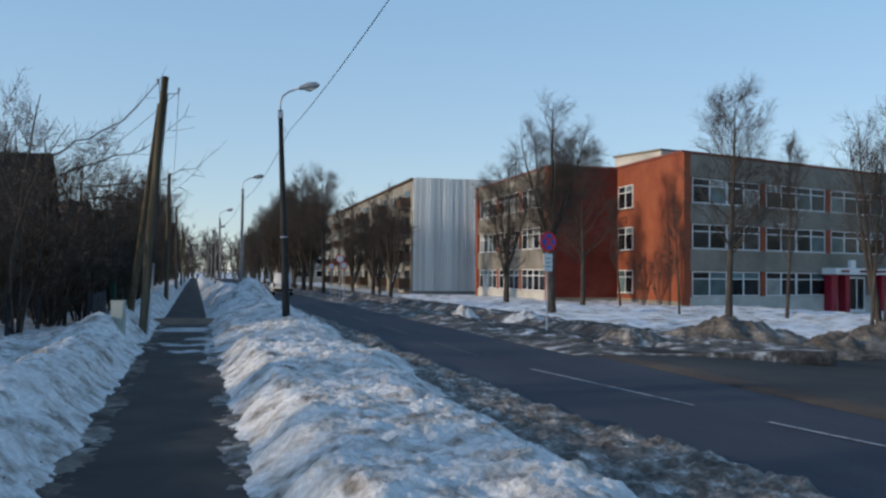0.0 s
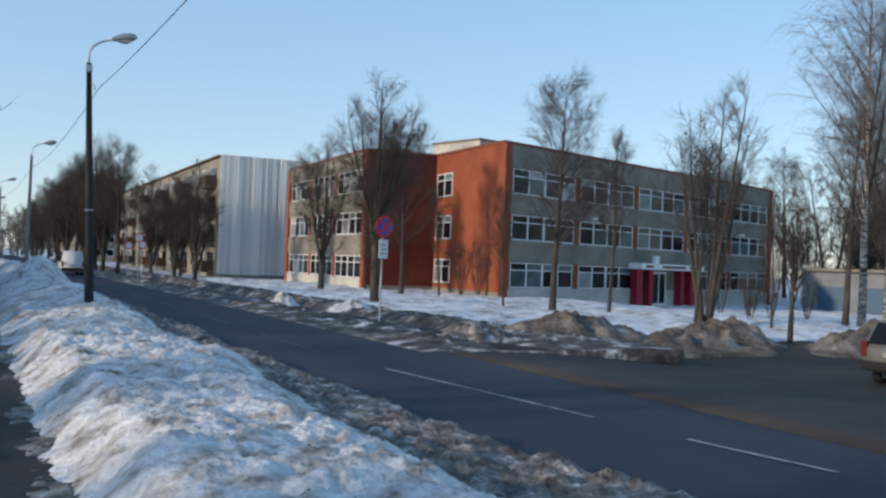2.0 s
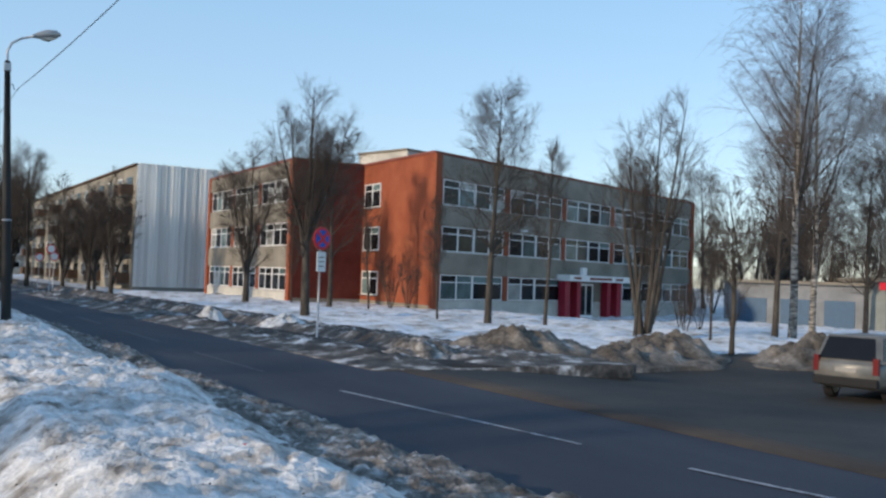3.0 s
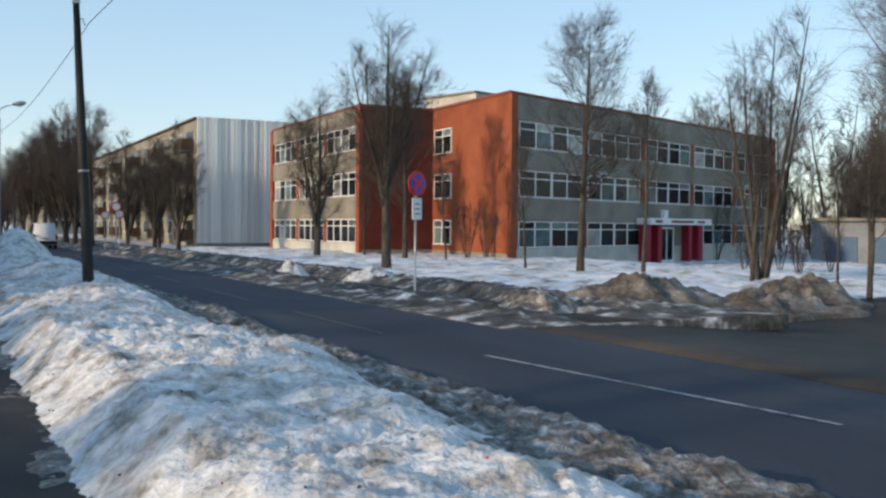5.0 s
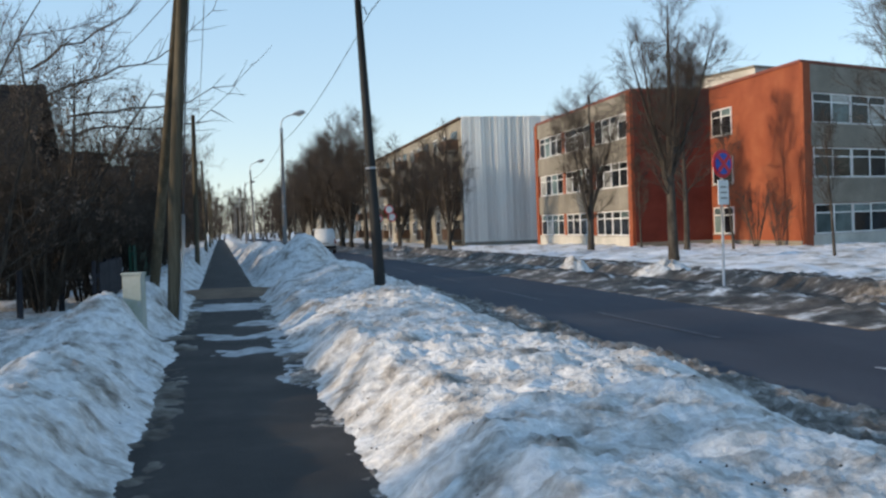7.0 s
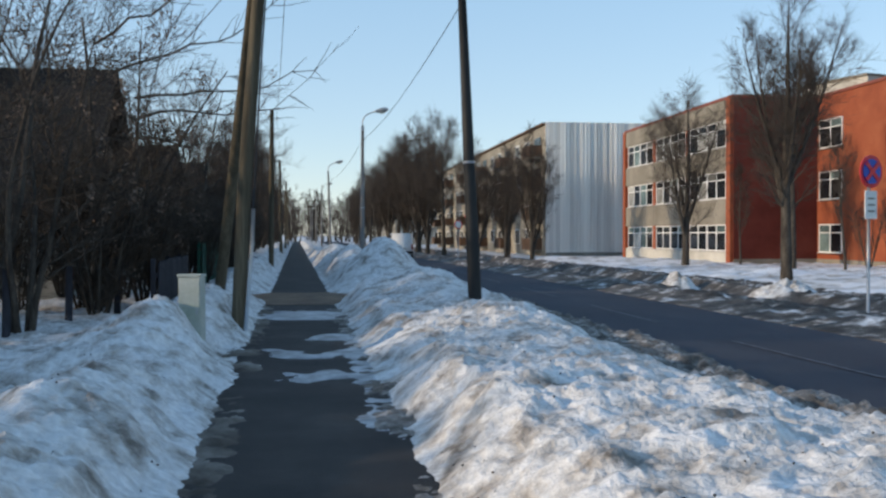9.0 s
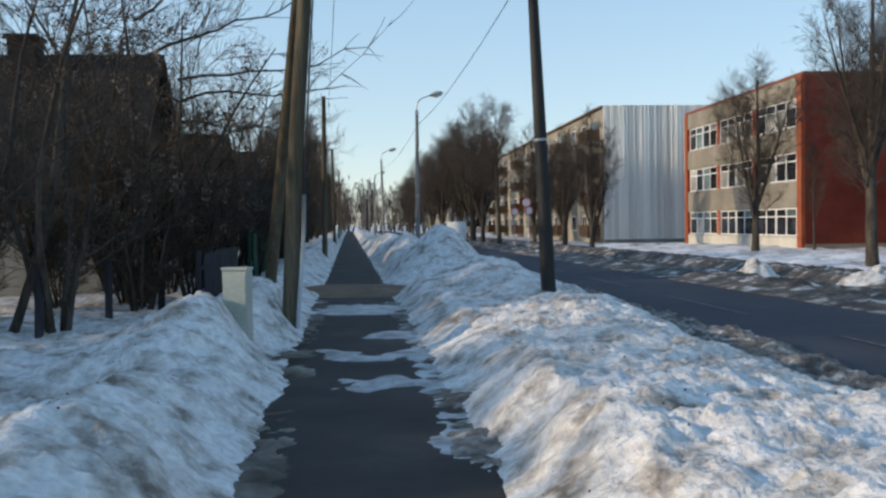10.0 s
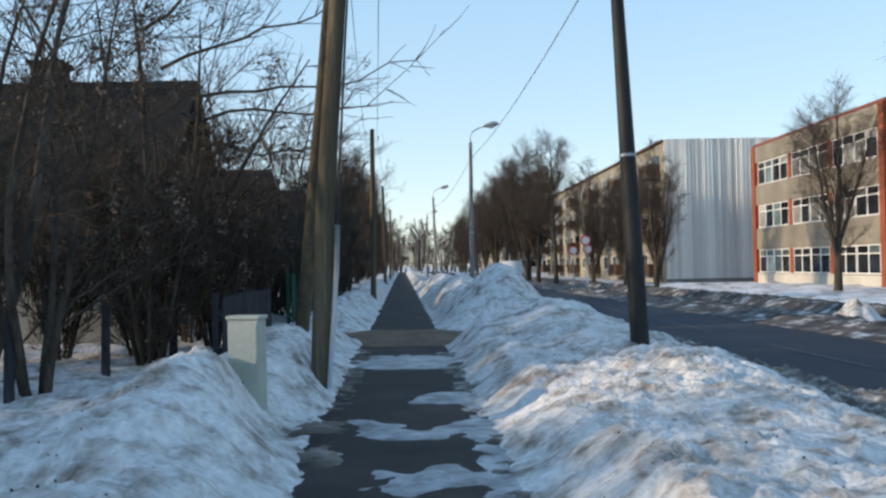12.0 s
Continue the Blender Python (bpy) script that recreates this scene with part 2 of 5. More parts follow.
vs_road = steps(-40, 300, 170)
sheet("road", field([1.0, 2.0, 3.0, 4.7, 6.2, 7.3, 8.8], vs_road, lambda u, v: -0.055 - 0.010 * abs(u - 4.8)), ASPHALT, "dark bluish worn asphalt road with dashed centre line", "road")
sheet("pavement", field([-3.9, -3.5, -2.7, -2.0, -1.4], vs_road, lambda u, v: 0.015), WALKWAY, "damp dark asphalt footpath between snow banks", "pavement")
# muddy yard and lane that joins the road
sheet("yard", field(steps(7.4, 70, 60), steps(-30, 34, 56), lambda x, y: -0.062 + (terrain(x, y) + 0.10) * 0.97 + 0.01 * bumps(x, y, 0.4, 9), along=False, skirt=0.2), MUD, "wet sandy asphalt forecourt joining the road", "forecourt")


# ---------- snow ----------
def bank_height(u, v):
    """Snow bank between footpath and road."""
    mound = 1.2 * math.exp(-((v - 49.7) / 2.3) ** 2 - ((u + 0.1) / 0.95) ** 2) + 0.85 * math.exp(-((v - 60) / 4) ** 2 - ((u + 0.6) / 0.9) ** 2) + 0.7 * math.exp(-((v - 75) / 7) ** 2 - ((u + 0.6) / 0.9) ** 2) + 0.45 * math.exp(-((v - 42) / 3) ** 2 - (u / 1.0) ** 2)
    edge = u + 0.22 * bumps(0, v, 0.5, 8) + 0.16 * bumps(u, v, 1.7, 9) - 0.95 - 0.62 * ease(19, 25, v) - 0.20 * ease(30, 36, v)
    mound += 0.16 * math.exp(-((v - 34.5) / 3) ** 2 - ((u - 0.1) / 0.8) ** 2)
    rise = ease(-2.0, -1.25, u + 0.12 * bumps(0, v, 0.9, 4) + 0.07 * bumps(u, v, 3.1, 43)) * (1 - ease(-0.85, 0.30, edge))
    gap = 1 - 0.97 * math.exp(-((v - 44.9) / 2.2) ** 4) * ease(0.1, -1.0, u)
    h = (0.44 + 0.16 * bumps(u, v, 0.35, 2) + mound) * rise
    h += (0.11 * bumps(u, v, 0.8, 5) + 0.07 * plates(u, v, 1.6, 6) + 0.065 * plates(u, v, 3.6, 16) + 0.042 * plates(u, v, 7.0, 18) + 0.024 * clods(u, v, 11, 7)) * rise
    return max(h * gap, -0.02) + 0.075 * gap * ease(-2.15, -1.85, u + 0.10 * bumps(u, v, 1.3, 44) + 0.06 * bumps(u, v, 4.2, 45) + 0.04 * bumps(u, v, 11, 46)) - 0.03 - 0.20 * ease(0.15, 0.6, edge)


sheet("snow_bank", field(steps(-2.45, 2.5, 118), steps(-14, 7.9, 110) + steps(8, 40, 760) + steps(40.2, 110, 200) + steps(111, 260, 60), bank_height), SNOW, "ploughed old snow bank with sunlit crest and grit", "snow bank", "stuff")


def slush_height(u, v):
    out = 2.55 + 0.40 * ease(19, 14, v) + 0.25 * ease(28, 33, v)
    fade = ease(0.0, 0.5, u) * (1 - ease(-0.40, 0.15, u - out + 0.22 * bumps(0, v, 0.45, 11) + 0.12 * bumps(u, v, 2.0, 15)))
    return (0.14 + 0.07 * bumps(u, v, 0.9, 12) + 0.06 * plates(u, v, 2.4, 13) + 0.07 * plates(u, v, 5.0, 14) + 0.05 * clods(u, v, 9.5, 17)) * fade - 0.005 - 0.12 * (1 - fade)


sheet("slush_strip", field(steps(-0.1, 3.15, 58), steps(-14, 3.9, 80) + steps(4, 44, 460) + steps(44.3, 110, 160) + steps(111, 260, 60), slush_height), SLUSH, "grey frozen slush thrown up beside the road", "slush", "stuff")


def left_height(u, v):
    rise = 1 - ease(-4.25, -3.62, u + 0.14 * bumps(0, v, 0.7, 21) + 0.10 * bumps(u, v, 2.7, 27))
    crest = 0.46 * math.exp(-((u + 4.75) / 0.62) ** 2) * (1 + 0.5 * bumps(0, v, 0.4, 22)) + 0.10 * math.exp(-((u + 7) / 2.5) ** 2)
    crest += 0.30 * math.exp(-((v - 31.3) / 2.2) ** 2 - ((u + 5.1) / 0.9) ** 2) + 0.35 * math.exp(-((v - 35.8) / 1.5) ** 2 - ((u + 4.3) / 0.7) ** 2)
    crest -= 0.34 * math.exp(-((v - 32.3) / 1.3) ** 2 - ((u + 4.1) / 0.5) ** 2)
    track = -0.34 * math.exp(-((v - 28.6 - 0.25 * (u + 5)) / 0.6) ** 2) * ease(-4.3, -5.2, u)
    gate = 1 - 0.93 * math.exp(-((v - 45.5) / 1.7) ** 4)
    h = (crest + 0.10 * bumps(u, v, 0.9, 23) + 0.075 * plates(u, v, 1.6, 24) + 0.068 * plates(u, v, 3.5, 26) + 0.045 * plates(u, v, 7.0, 28) + 0.024 * clods(u, v, 11, 25) + track + 0.08) * rise
    return h * gate + 0.075 * gate * ease(-3.60, -3.85, u + 0.12 * bumps(u, v, 1.2, 47) + 0.07 * bumps(u, v, 4.0, 48) + 0.05 * bumps(u, v, 11, 49)) - 0.03


sheet("snow_bank", field(steps(-13, -6.2, 30) + steps(-6.1, -3.05, 64), steps(-14, 9.9, 80) + steps(10, 40, 600) + steps(40.2, 110, 180) + steps(111, 260, 50), left_height), SNOW, "knee-high snow bank between footpath and garden fences", "snow bank", "stuff")


def margin(u0, u1, seed):
    """Crumbled grey ice along an edge of the footpath."""
    mid, half = (u0 + u1) / 2, (u1 - u0) / 2

    def height(u, v):
        across = 1 - ((u - mid) / half) ** 2
        return 0.012 + 0.05 * across * (0.14 + 1.3 * bumps(u, v, 1.1, seed) + 0.7 * bumps(u, v, 4.3, seed + 3) + 0.35 * clods(u, v, 5.0, seed + 1) + 0.4 * clods(u, v, 11.0, seed + 2)) - 0.03 * (1 - across)
    return height


sheet("ice_margin", field(steps(-2.35, -1.55, 20), steps(2, 42, 620), margin(-2.35, -1.55, 61), skirt=0.1), SLUSH, "crumbled grey ice along the footpath edge", "slush", "stuff")
sheet("ice_margin", field(steps(-4.1, -3.3, 20), steps(2, 42, 620), margin(-4.1, -3.3, 71), skirt=0.1), HEAP, "dirty broken ice along the footpath edge", "slush", "stuff")


def verge_height(u, v):
    fade = ease(6.9, 8.3, u + 0.5 * bumps(0, v, 0.3, 31)) * (1 - ease(12.5, 14.2, u)) * ease(29.2, 31.0, v)
    h = 0.13 + 0.08 * bumps(u, v, 0.55, 32) + 0.09 * clods(u, v, 1.6, 33) + 0.07 * clods(u, v, 4.2, 34)
    h += 0.22 * math.exp(-((u - 10.4) / 0.8) ** 2) * (0.6 + bumps(0, v, 0.25, 35))
    walked = 1 - 0.97 * math.exp(-((u - 9.75 + 0.25 * bumps(0, v, 0.3, 36)) / 0.75) ** 4)
    return h * fade * walked - 0.07 + 0.03 * ease(6.8, 7.2, u) * walked


sheet("pavement_far", field(steps(8.6, 10.9, 6), steps(29, 200, 120), lambda u, v: -0.052, skirt=0.1), WALKWAY, "wet dark asphalt footpath along the far kerb", "pavement")
sheet("snow_verge", field(steps(6.8, 14.3, 50), steps(28.8, 80, 300) + steps(80.5, 200, 90), verge_height), VERGE, "dirty ploughed snow verge along the far kerb", "snow verge", "stuff")


def lawn_height(x, y):
    edge = ease(32.4, 35, y) * (1 - ease(88, 90, y)) * ease(11.0, 13.5, x) * (1 - ease(60, 64, x))
    return terrain(x, y) + (0.16 + 0.12 * bumps(x, y, 0.25, 41) + 0.10 * clods(x, y, 0.8, 42) + 0.05 * clods(x, y, 2.3, 43)) * edge


sheet("snow_lawn", field(steps(11, 64, 200), steps(32, 90, 220), lawn_height, along=False), SNOW_FIELD, "settled white snow on the school lawn", "snow", "stuff")


def snow_heap(x, y, rx, ry, h, seed, mat, label):
    bm = bmesh.new()
    n, rings = 72, 30
    grid = []
    for j in range(rings + 1):
        r = j / rings
        row = []
        for i in range(n):
            a = 2 * math.pi * i / n
            px, py = math.cos(a) * r * rx, math.sin(a) * r * ry
            wob = 1 + 0.25 * bumps(math.cos(a), math.sin(a), 1.5, seed)
            z = h * 0.5 * (1 + math.cos(math.pi * r)) * (1 + 0.25 * bumps(px, py, 0.9, seed + 3)) + (0.22 * clods(px, py, 1.4, seed + 5) + 0.13 * clods(px, py, 3.2, seed + 6) + 0.06 * clods(px, py, 6.5, seed)) * (1 - r) ** 0.6
            row.append(bm.verts.new((px * wob, py * wob, z - 0.25 * (r > 0.98))))
        grid.append(row)
    for a, b in zip(grid[1:], grid[2:]):
        for i in range(n):
            bm.faces.new((a[i], b[i], b[(i + 1) % n], a[(i + 1) % n]))
    bm.faces.new(grid[1])
    bmesh.ops.recalc_face_normals(bm, faces=bm.faces)
    return solid("snow_heap", bm, mat, label, "snow heap", "heaps on the verge", kind="stuff", smooth=True, at=pose(x, y, terrain(x, y)))


snow_heap(13.8, 33.4, 3.4, 2.2, 0.76, 1, HEAP, "grey sanded snow heap beside the forecourt")
snow_heap(17.2, 32.4, 3.2, 1.8, 0.52, 5, HEAP, "low brown snow heap with white cap")
snow_heap(9.8, 32.0, 1.7, 1.3, 0.5, 9, SLUSH, "crumbled slush heap at the road corner")
snow_heap(19.6, 33.2, 2.8, 1.6, 0.75, 25, HEAP, "flat grey snow heap along the lawn edge")
snow_heap(28.5, 33.0, 3.4, 1.6, 0.8, 29, HEAP, "long dirty snow heap along the lawn edge")
snow_heap(24.6, 31.6, 3.2, 1.8, 0.85, 13, HEAP, "dark earth and snow heap by the lane")
snow_heap(9.0, 48.5, 0.9, 0.8, 0.55, 17, SNOW, "small white lump of snow beside the road")
snow_heap(10.6, 44.0, 1.3, 1.1, 0.6, 21, SNOW, "small pile of pale snow on the verge")


# centre line
def dash(v0, v1):
    def mid(v):
        return 4.58 - 0.125 * (v - 25.6) - 0.012 * min(0, v - 19) * abs(min(0, v - 19)) if v < 25.6 else 4.25 + 0.33 * math.exp(-(v - 25.6) / 3) - 0.006 * (v - 25.6)
    bm = bmesh.new()
    n = 6
    for k in range(n):
        a, b = v0 + (v1 - v0) * k / n, v0 + (v1 - v0) * (k + 1) / n
        q = [(mid(a) - 0.042, a), (mid(a) + 0.042, a), (mid(b) + 0.042, b), (mid(b) - 0.042, b)]
        bm.faces.new([bm.verts.new((x, y, -0.048)) for x, y in q])
    return tagged(new("road_marking", finish(bm, "road_marking", PAINT if v0 < 25 else FADED)), "worn white dash of the centre line", "road marking", "centre line dashes")


PAINT = material("worn_road_paint", [(0.36, (0.08, 0.08, 0.09)), (0.50, (0.28, 0.29, 0.31)), (0.7, (0.42, 0.42, 0.44))], 4, 0.1, 0.7, 0, 0.1, 40)
FADED = material("faded_road_paint", [(0.40, (0.05, 0.054, 0.068)), (0.55, (0.095, 0.10, 0.115)), (0.7, (0.18, 0.185, 0.20))], 4, 0.1, 0.7, 0, 0.1, 40)
for v0, v1 in ((12.5, 15.35), (16.06, 18.05), (19.74, 25.6)):
    dash(v0, v1)
for k in range(1, 12):
    dash(20.6 + 8.3 * k, 25.4 + 8.3 * k)


# ---------- school ----------
A, E_, D, L, R = (26.72, 61.73), (26.72, 71.94), (21.48, 71.94), (21.48, 91.99), (62.40, 75.39)
TOP = 10.0
school = thing("school", "three-storey grey panel school with orange-red brick ends", "school building")
shell = [L, D, E_, A, R, (57.6, 88.0), (40, 84), (38, 91.99)]
part("wall", prism(bmesh.new(), shell, -1.4, TOP - 0.15), ORANGE, school, "orange-red brick wall")


def inset(outline, d):
    c = Vector((sum(p[0] for p in outline) / len(outline), sum(p[1] for p in outline) / len(outline)))
    return [tuple(Vector(p) + (Vector(p) - c).normalized() * d) for p in outline]


part("roof", prism(bmesh.new(), inset(shell, 0.12), TOP - 0.16, TOP), REDTRIM, school, "flat roof with brown-red coping")


def wall_frame(p, q):
    """Wall coordinates: x along from p to q, y out of the wall to its right, z up."""
    d = (Vector(q) - Vector(p))
    ang = math.atan2(d.y, d.x)
    return Matrix.Translation((p[0], p[1], 0)) @ Matrix.Rotation(ang, 4, "Z"), d.length


def window(parent, m, x, z, w, h, cols, seed, transom=0.30, pale=0.45):
    """A framed window, outwards along -y of the wall frame."""
    rnd = random.Random(seed)
    win = new("window")
    win.parent = parent
    win.matrix_basis = m @ Matrix.Translation((x, 0, z))
    f = bmesh.new()
    t = 0.065
    box(f, 0, w, -0.07, 0.05, 0, t)
    box(f, 0, w, -0.07, 0.05, h - t, h)
    box(f, 0, t, -0.068, 0.05, t, h - t)
    box(f, w - t, w, -0.068, 0.05, t, h - t)
    cw = w / cols
    for c in range(1, cols):
        box(f, c * cw - 0.05, c * cw + 0.05, -0.066, 0.05, t, h - t)
    if transom:
        box(f, t, w - t, -0.064, 0.05, h * (1 - transom) - 0.03, h * (1 - transom) + 0.03)
    part("frame", f, WHITE, win, "white window frame")
    part("sill", boxed(-0.05, w + 0.05, -0.16, -0.02, -0.06, -0.004), LAMPMETAL, win)
    for c in range(cols):
        rows = [(t, h * (1 - transom) - 0.03), (h * (1 - transom) + 0.03, h - t)] if transom else [(t, h - t)]
        for z0, z1 in rows:
            mat = rnd.choices([PANE, PANE_TEAL, PANE_PALE], [7, 2.0, pale])[0]
            part("pane", boxed(c * cw + 0.05, (c + 1) * cw - 0.05, -0.035, -0.02, z0, z1), mat, win)
    return win


def face(p, q, bays, end_strips, seed, zs, bay_windows=2, low=-1.3):
    """A banded facade: concrete bands between window rows, brick piers between bays."""
    m, length = wall_frame(p, q)
    h = 1.66
    e = 0.55 if end_strips else 0.0
    band_edges = [(low, zs[0]), (zs[0] + h, zs[1]), (zs[1] + h, zs[2]), (zs[2] + h, TOP - 0.2)]
    for k, (z0, z1) in enumerate(band_edges):
        bay = (length - 2 * e) / bays
        for b in range(bays):
            mat = RENDER if k == 0 else PANEL
            part("panel", boxed(e + b * bay + 0.012, e + (b + 1) * bay - 0.012, -0.14, 0.0, z0 + 0.01, z1 - 0.01, m=None), mat, school, at=m)
    bay = (length - 2 * e) / bays
    for r, z in enumerate(zs):
        for b in range(bays):
            x0 = e + b * bay
            if b:
                part("pier", boxed(x0 - 0.28, x0 + 0.28, -0.10, 0.0, z + 0.004, z + h - 0.004), ORANGE, school, "orange-red pier between windows", at=m)
            if (seed, r) == (7, 0) and b == 2:
                continue
            ww = (bay - 0.62) / bay_windows
            for i in range(bay_windows):
                # upper L-D rows get more pale panes, a painted reflection of bright sky
                window(school, m, x0 + 0.31 + i * ww + 0.04, z + 0.02, ww - 0.08, h - 0.04, 2, seed * 97 + r * 31 + b * 7 + i, pale=3.0 if seed == 3 and r else 0.6)
    if end_strips:
        for x0 in (0.0, length - e):
            part("corner_pier", boxed(x0 - 0.05, x0 + e, -0.2, 0.02, low, TOP - 0.17), ORANGE, school, "orange-red brick corner pier", at=m)


face(A, R, 5, True, 7, (0.62, 3.70, 6.66))
face(L, D, 3, True, 3, (0.72, 3.90, 6.98))
# windows in the orange end wall
m_ea, _ = wall_frame(E_, A)
for k, z in enumerate((0.68, 3.78, 6.80)):
    window(school, m_ea, 0.35, z, 2.5, 1.66, 2, 500 + k)
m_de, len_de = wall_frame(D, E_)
# sheet over the wall turned from the sun, its shade partly in the colour
part("facing", boxed(0.0, len_de - 0.01, -0.06, -0.003, 0.305, TOP - 0.17), SHADE_MAROON, school, "maroon brick facing with shade in its colour", at=m_de)
part("plinth", boxed(0.02, len_de, -0.08, 0.0, -1.3, 0.3), PANEL, school, at=m_de)
part("plinth", boxed(0.06, 10.2, -0.05, 0.0, -1.3, 0.3), PANEL, school, at=m_ea)
# rooftop block and vents
part("roof_block", prism(bmesh.new(), [(31.5, 74.5), (42.5, 78.0), (41, 83), (30.0, 80)], TOP - 0.02, TOP + 1.75), RENDER, school, "pale rooftop stair block")
part("roof_block_cap", prism(bmesh.new(), inset([(31.5, 74.5), (42.5, 78.0), (41, 83), (30.0, 80)], 0.15), TOP + 1.755, TOP + 1.9), PANEL, school)
for x, y in ((29.2, 66.0), (33.5, 79.0)):
    part("vent", boxed(x - 0.35, x + 0.35, y - 0.35, y + 0.35, TOP - 0.02, TOP + (0.40 if y < 70 else 2.2), bevel=0.03), PANEL, school)
# entrance
m_ar, len_ar = wall_frame(A, R)
bay = (len_ar - 1.1) / 5
ex0 = 0.55 + 2 * bay - 0.6
ew = bay + 1.2
G = -0.62
for x, w in ((0.0, 0.7), (1.7, 0.55), (ew - 2.3, 0.55), (ew - 0.75, 0.75)):
    part("entrance_panel", boxed(ex0 + x, ex0 + x + w, -0.75, -0.142, G - 0.3, 2.15, bevel=0.02), CRIMSON, school, "crimson entrance side panel", at=m_ar)
part("canopy", boxed(ex0 - 0.3, ex0 + ew + 0.3, -1.3, -0.142, 2.16, 2.62, bevel=0.02), WHITE, school, "white entrance canopy with unreadable lettering", at=m_ar)
for i, (x, w) in enumerate(((0.3, 1.0), (2.6, 3.4), (6.6, 1.2))):
    part("lettering_bar", boxed(ex0 + x, ex0 + x + w, -1.33, -1.305, 2.30, 2.48), REDTRIM, school, at=m_ar)
part("notice_box", boxed(ex0 + 1.7, ex0 + 2.3, -1.2, -0.95, 2.63, 3.2, bevel=0.02), WHITE, school, at=m_ar)
d = new("entrance_door")
d.parent = school
d.matrix_basis = m_ar
f = bmesh.new()
dx = ex0 + 2.9
for x in (0, 0.95, 1.95):
    box(f, dx + x, dx + x + 0.1, -0.24, -0.15, G, 1.95)
box(f, dx, dx + 2.05, -0.238, -0.15, 1.85, 2.0)
box(f, dx, dx + 2.05, -0.238, -0.15, G, G + 0.2)
part("door_frame", f, WHITE, d, "white door frame")
for x in (0.1, 1.05):
    part("door_glass", boxed(dx + x, dx + x + 0.85, -0.2, -0.17, G + 0.2, 1.85), PANE, d)
part("entrance_wall", boxed(ex0 + 0.3, ex0 + ew - 0.3, -0.148, -0.02, 0.63, 2.14), PANEL, school, at=m_ar)
for i in range(3):
    part("step", boxed(ex0 + 1.6, ex0 + ew - 1.6, -2.6 - 0.35 * (2 - i), -0.15, G - 0.55 + 0.17 * i, G - 0.39 + 0.17 * i), PANEL, school, at=m_ar)

for x, z in ((8.6, 5.35), (30.5, 5.3)):
    lamp = new("flood_lamp")
    lamp.parent = school
    lamp.matrix_basis = m_ar
    part("arm", tubed([(x, -0.14, z), (x, -0.9, z + 0.12)], 0.025, 6), GALV, lamp)
    part("lamp_head", boxed(x - 0.22, x + 0.22, -1.25, -0.9, z + 0.05, z + 0.22, bevel=0.03), WHITE, lamp, "white flood lamp head")

# ---------- apartment block ----------
M_ = (16.86, 100.05)
BW, BL, BT = 12.5, 72.0, 11.6
block = thing("apartment_block", "long four-storey panel apartment block with silver-clad gable", "apartment block")
bm_ = Matrix.Translation((M_[0], M_[1], 0)) @ Matrix.Rotation(radians(0.6), 4, "Z")
part("wall", boxed(0, BW, 0, BL, -0.6, BT - 0.2), BLOCKWALL, block, "weathered grey-beige panel wall", at=bm_)
part("roof", boxed(-0.25, BW + 0.25, 0.0, BL + 0.25, BT - 0.19, BT), BALCONY, block, at=bm_)
cb = bmesh.new()
prof = [(0, 0), (0.02, -0.03), (0.06, -0.03), (0.08, -0.004), (0.16, -0.004), (0.18, -0.03), (0.22, -0.03), (0.24, -0.004), (0.30, -0.004)]
prism(cb, [(x, y - 0.03) for x, y in prof] + [(0.30, -0.006), (0, -0.006)], 0.2, BT + 0.05)
clad = finish(cb, "cladding_sheet", STEEL)
rnd = random.Random(5)
for i in range(40):
    w = bm_ @ Matrix.Translation((0.03 + i * 0.311, -rnd.uniform(0, 0.03), 0)) @ Matrix.Rotation(radians(rnd.uniform(-14, 5)), 4, "Z")
    piece("cladding_sheet", clad, block, w)
STOREY = 2.75
for c in range(16):
    y = 1.2 + c * 4.4
    for s in range(4):
        z = 0.9 + s * STOREY
        mw = bm_ @ Matrix.Rotation(radians(-90), 4, "Z")       # looks towards -x
        if c % 3 == 0:
            bal = new("balcony")
            bal.parent = block
            bal.matrix_basis = bm_
            part("balcony_slab", boxed(-1.15, -0.003, y - 0.1, y + 3.1, z - 0.6, z - 0.46), PANEL, bal)
            part("balcony_front", boxed(-1.15, -1.08, y - 0.1, y + 3.1, z - 0.455, z + 0.55), BALCONY, bal, "brown balcony boarding")
            for yy in (y - 0.1, y + 3.03):
                part("balcony_side", boxed(-1.075, -0.003, yy, yy + 0.07, z - 0.455, z + 0.55), BALCONY, bal)
            part("balcony_glazing", boxed(-0.06, -0.004, y + 0.3, y + 2.7, z - 0.3, z + 1.35), PANE, bal)
        else:
            w = new("window")
            w.parent = block
            w.matrix_basis = bm_
            f = bmesh.new()
            box(f, -0.05, 0.0, y + 0.4, y + 2.2, z, z + 0.08)
            box(f, -0.05, 0.0, y + 0.4, y + 2.2, z + 1.32, z + 1.4)
            for yy in (y + 0.4, y + 1.26, y + 2.12):
                box(f, -0.048, 0.0, yy, yy + 0.08, z + 0.08, z + 1.32)
            part("frame", f, WHITE, w)
            for yy in (y + 0.48, y + 1.34):
                part("pane", boxed(-0.025, -0.003, yy, yy + 0.78, z + 0.08, z + 1.32), PANE, w)

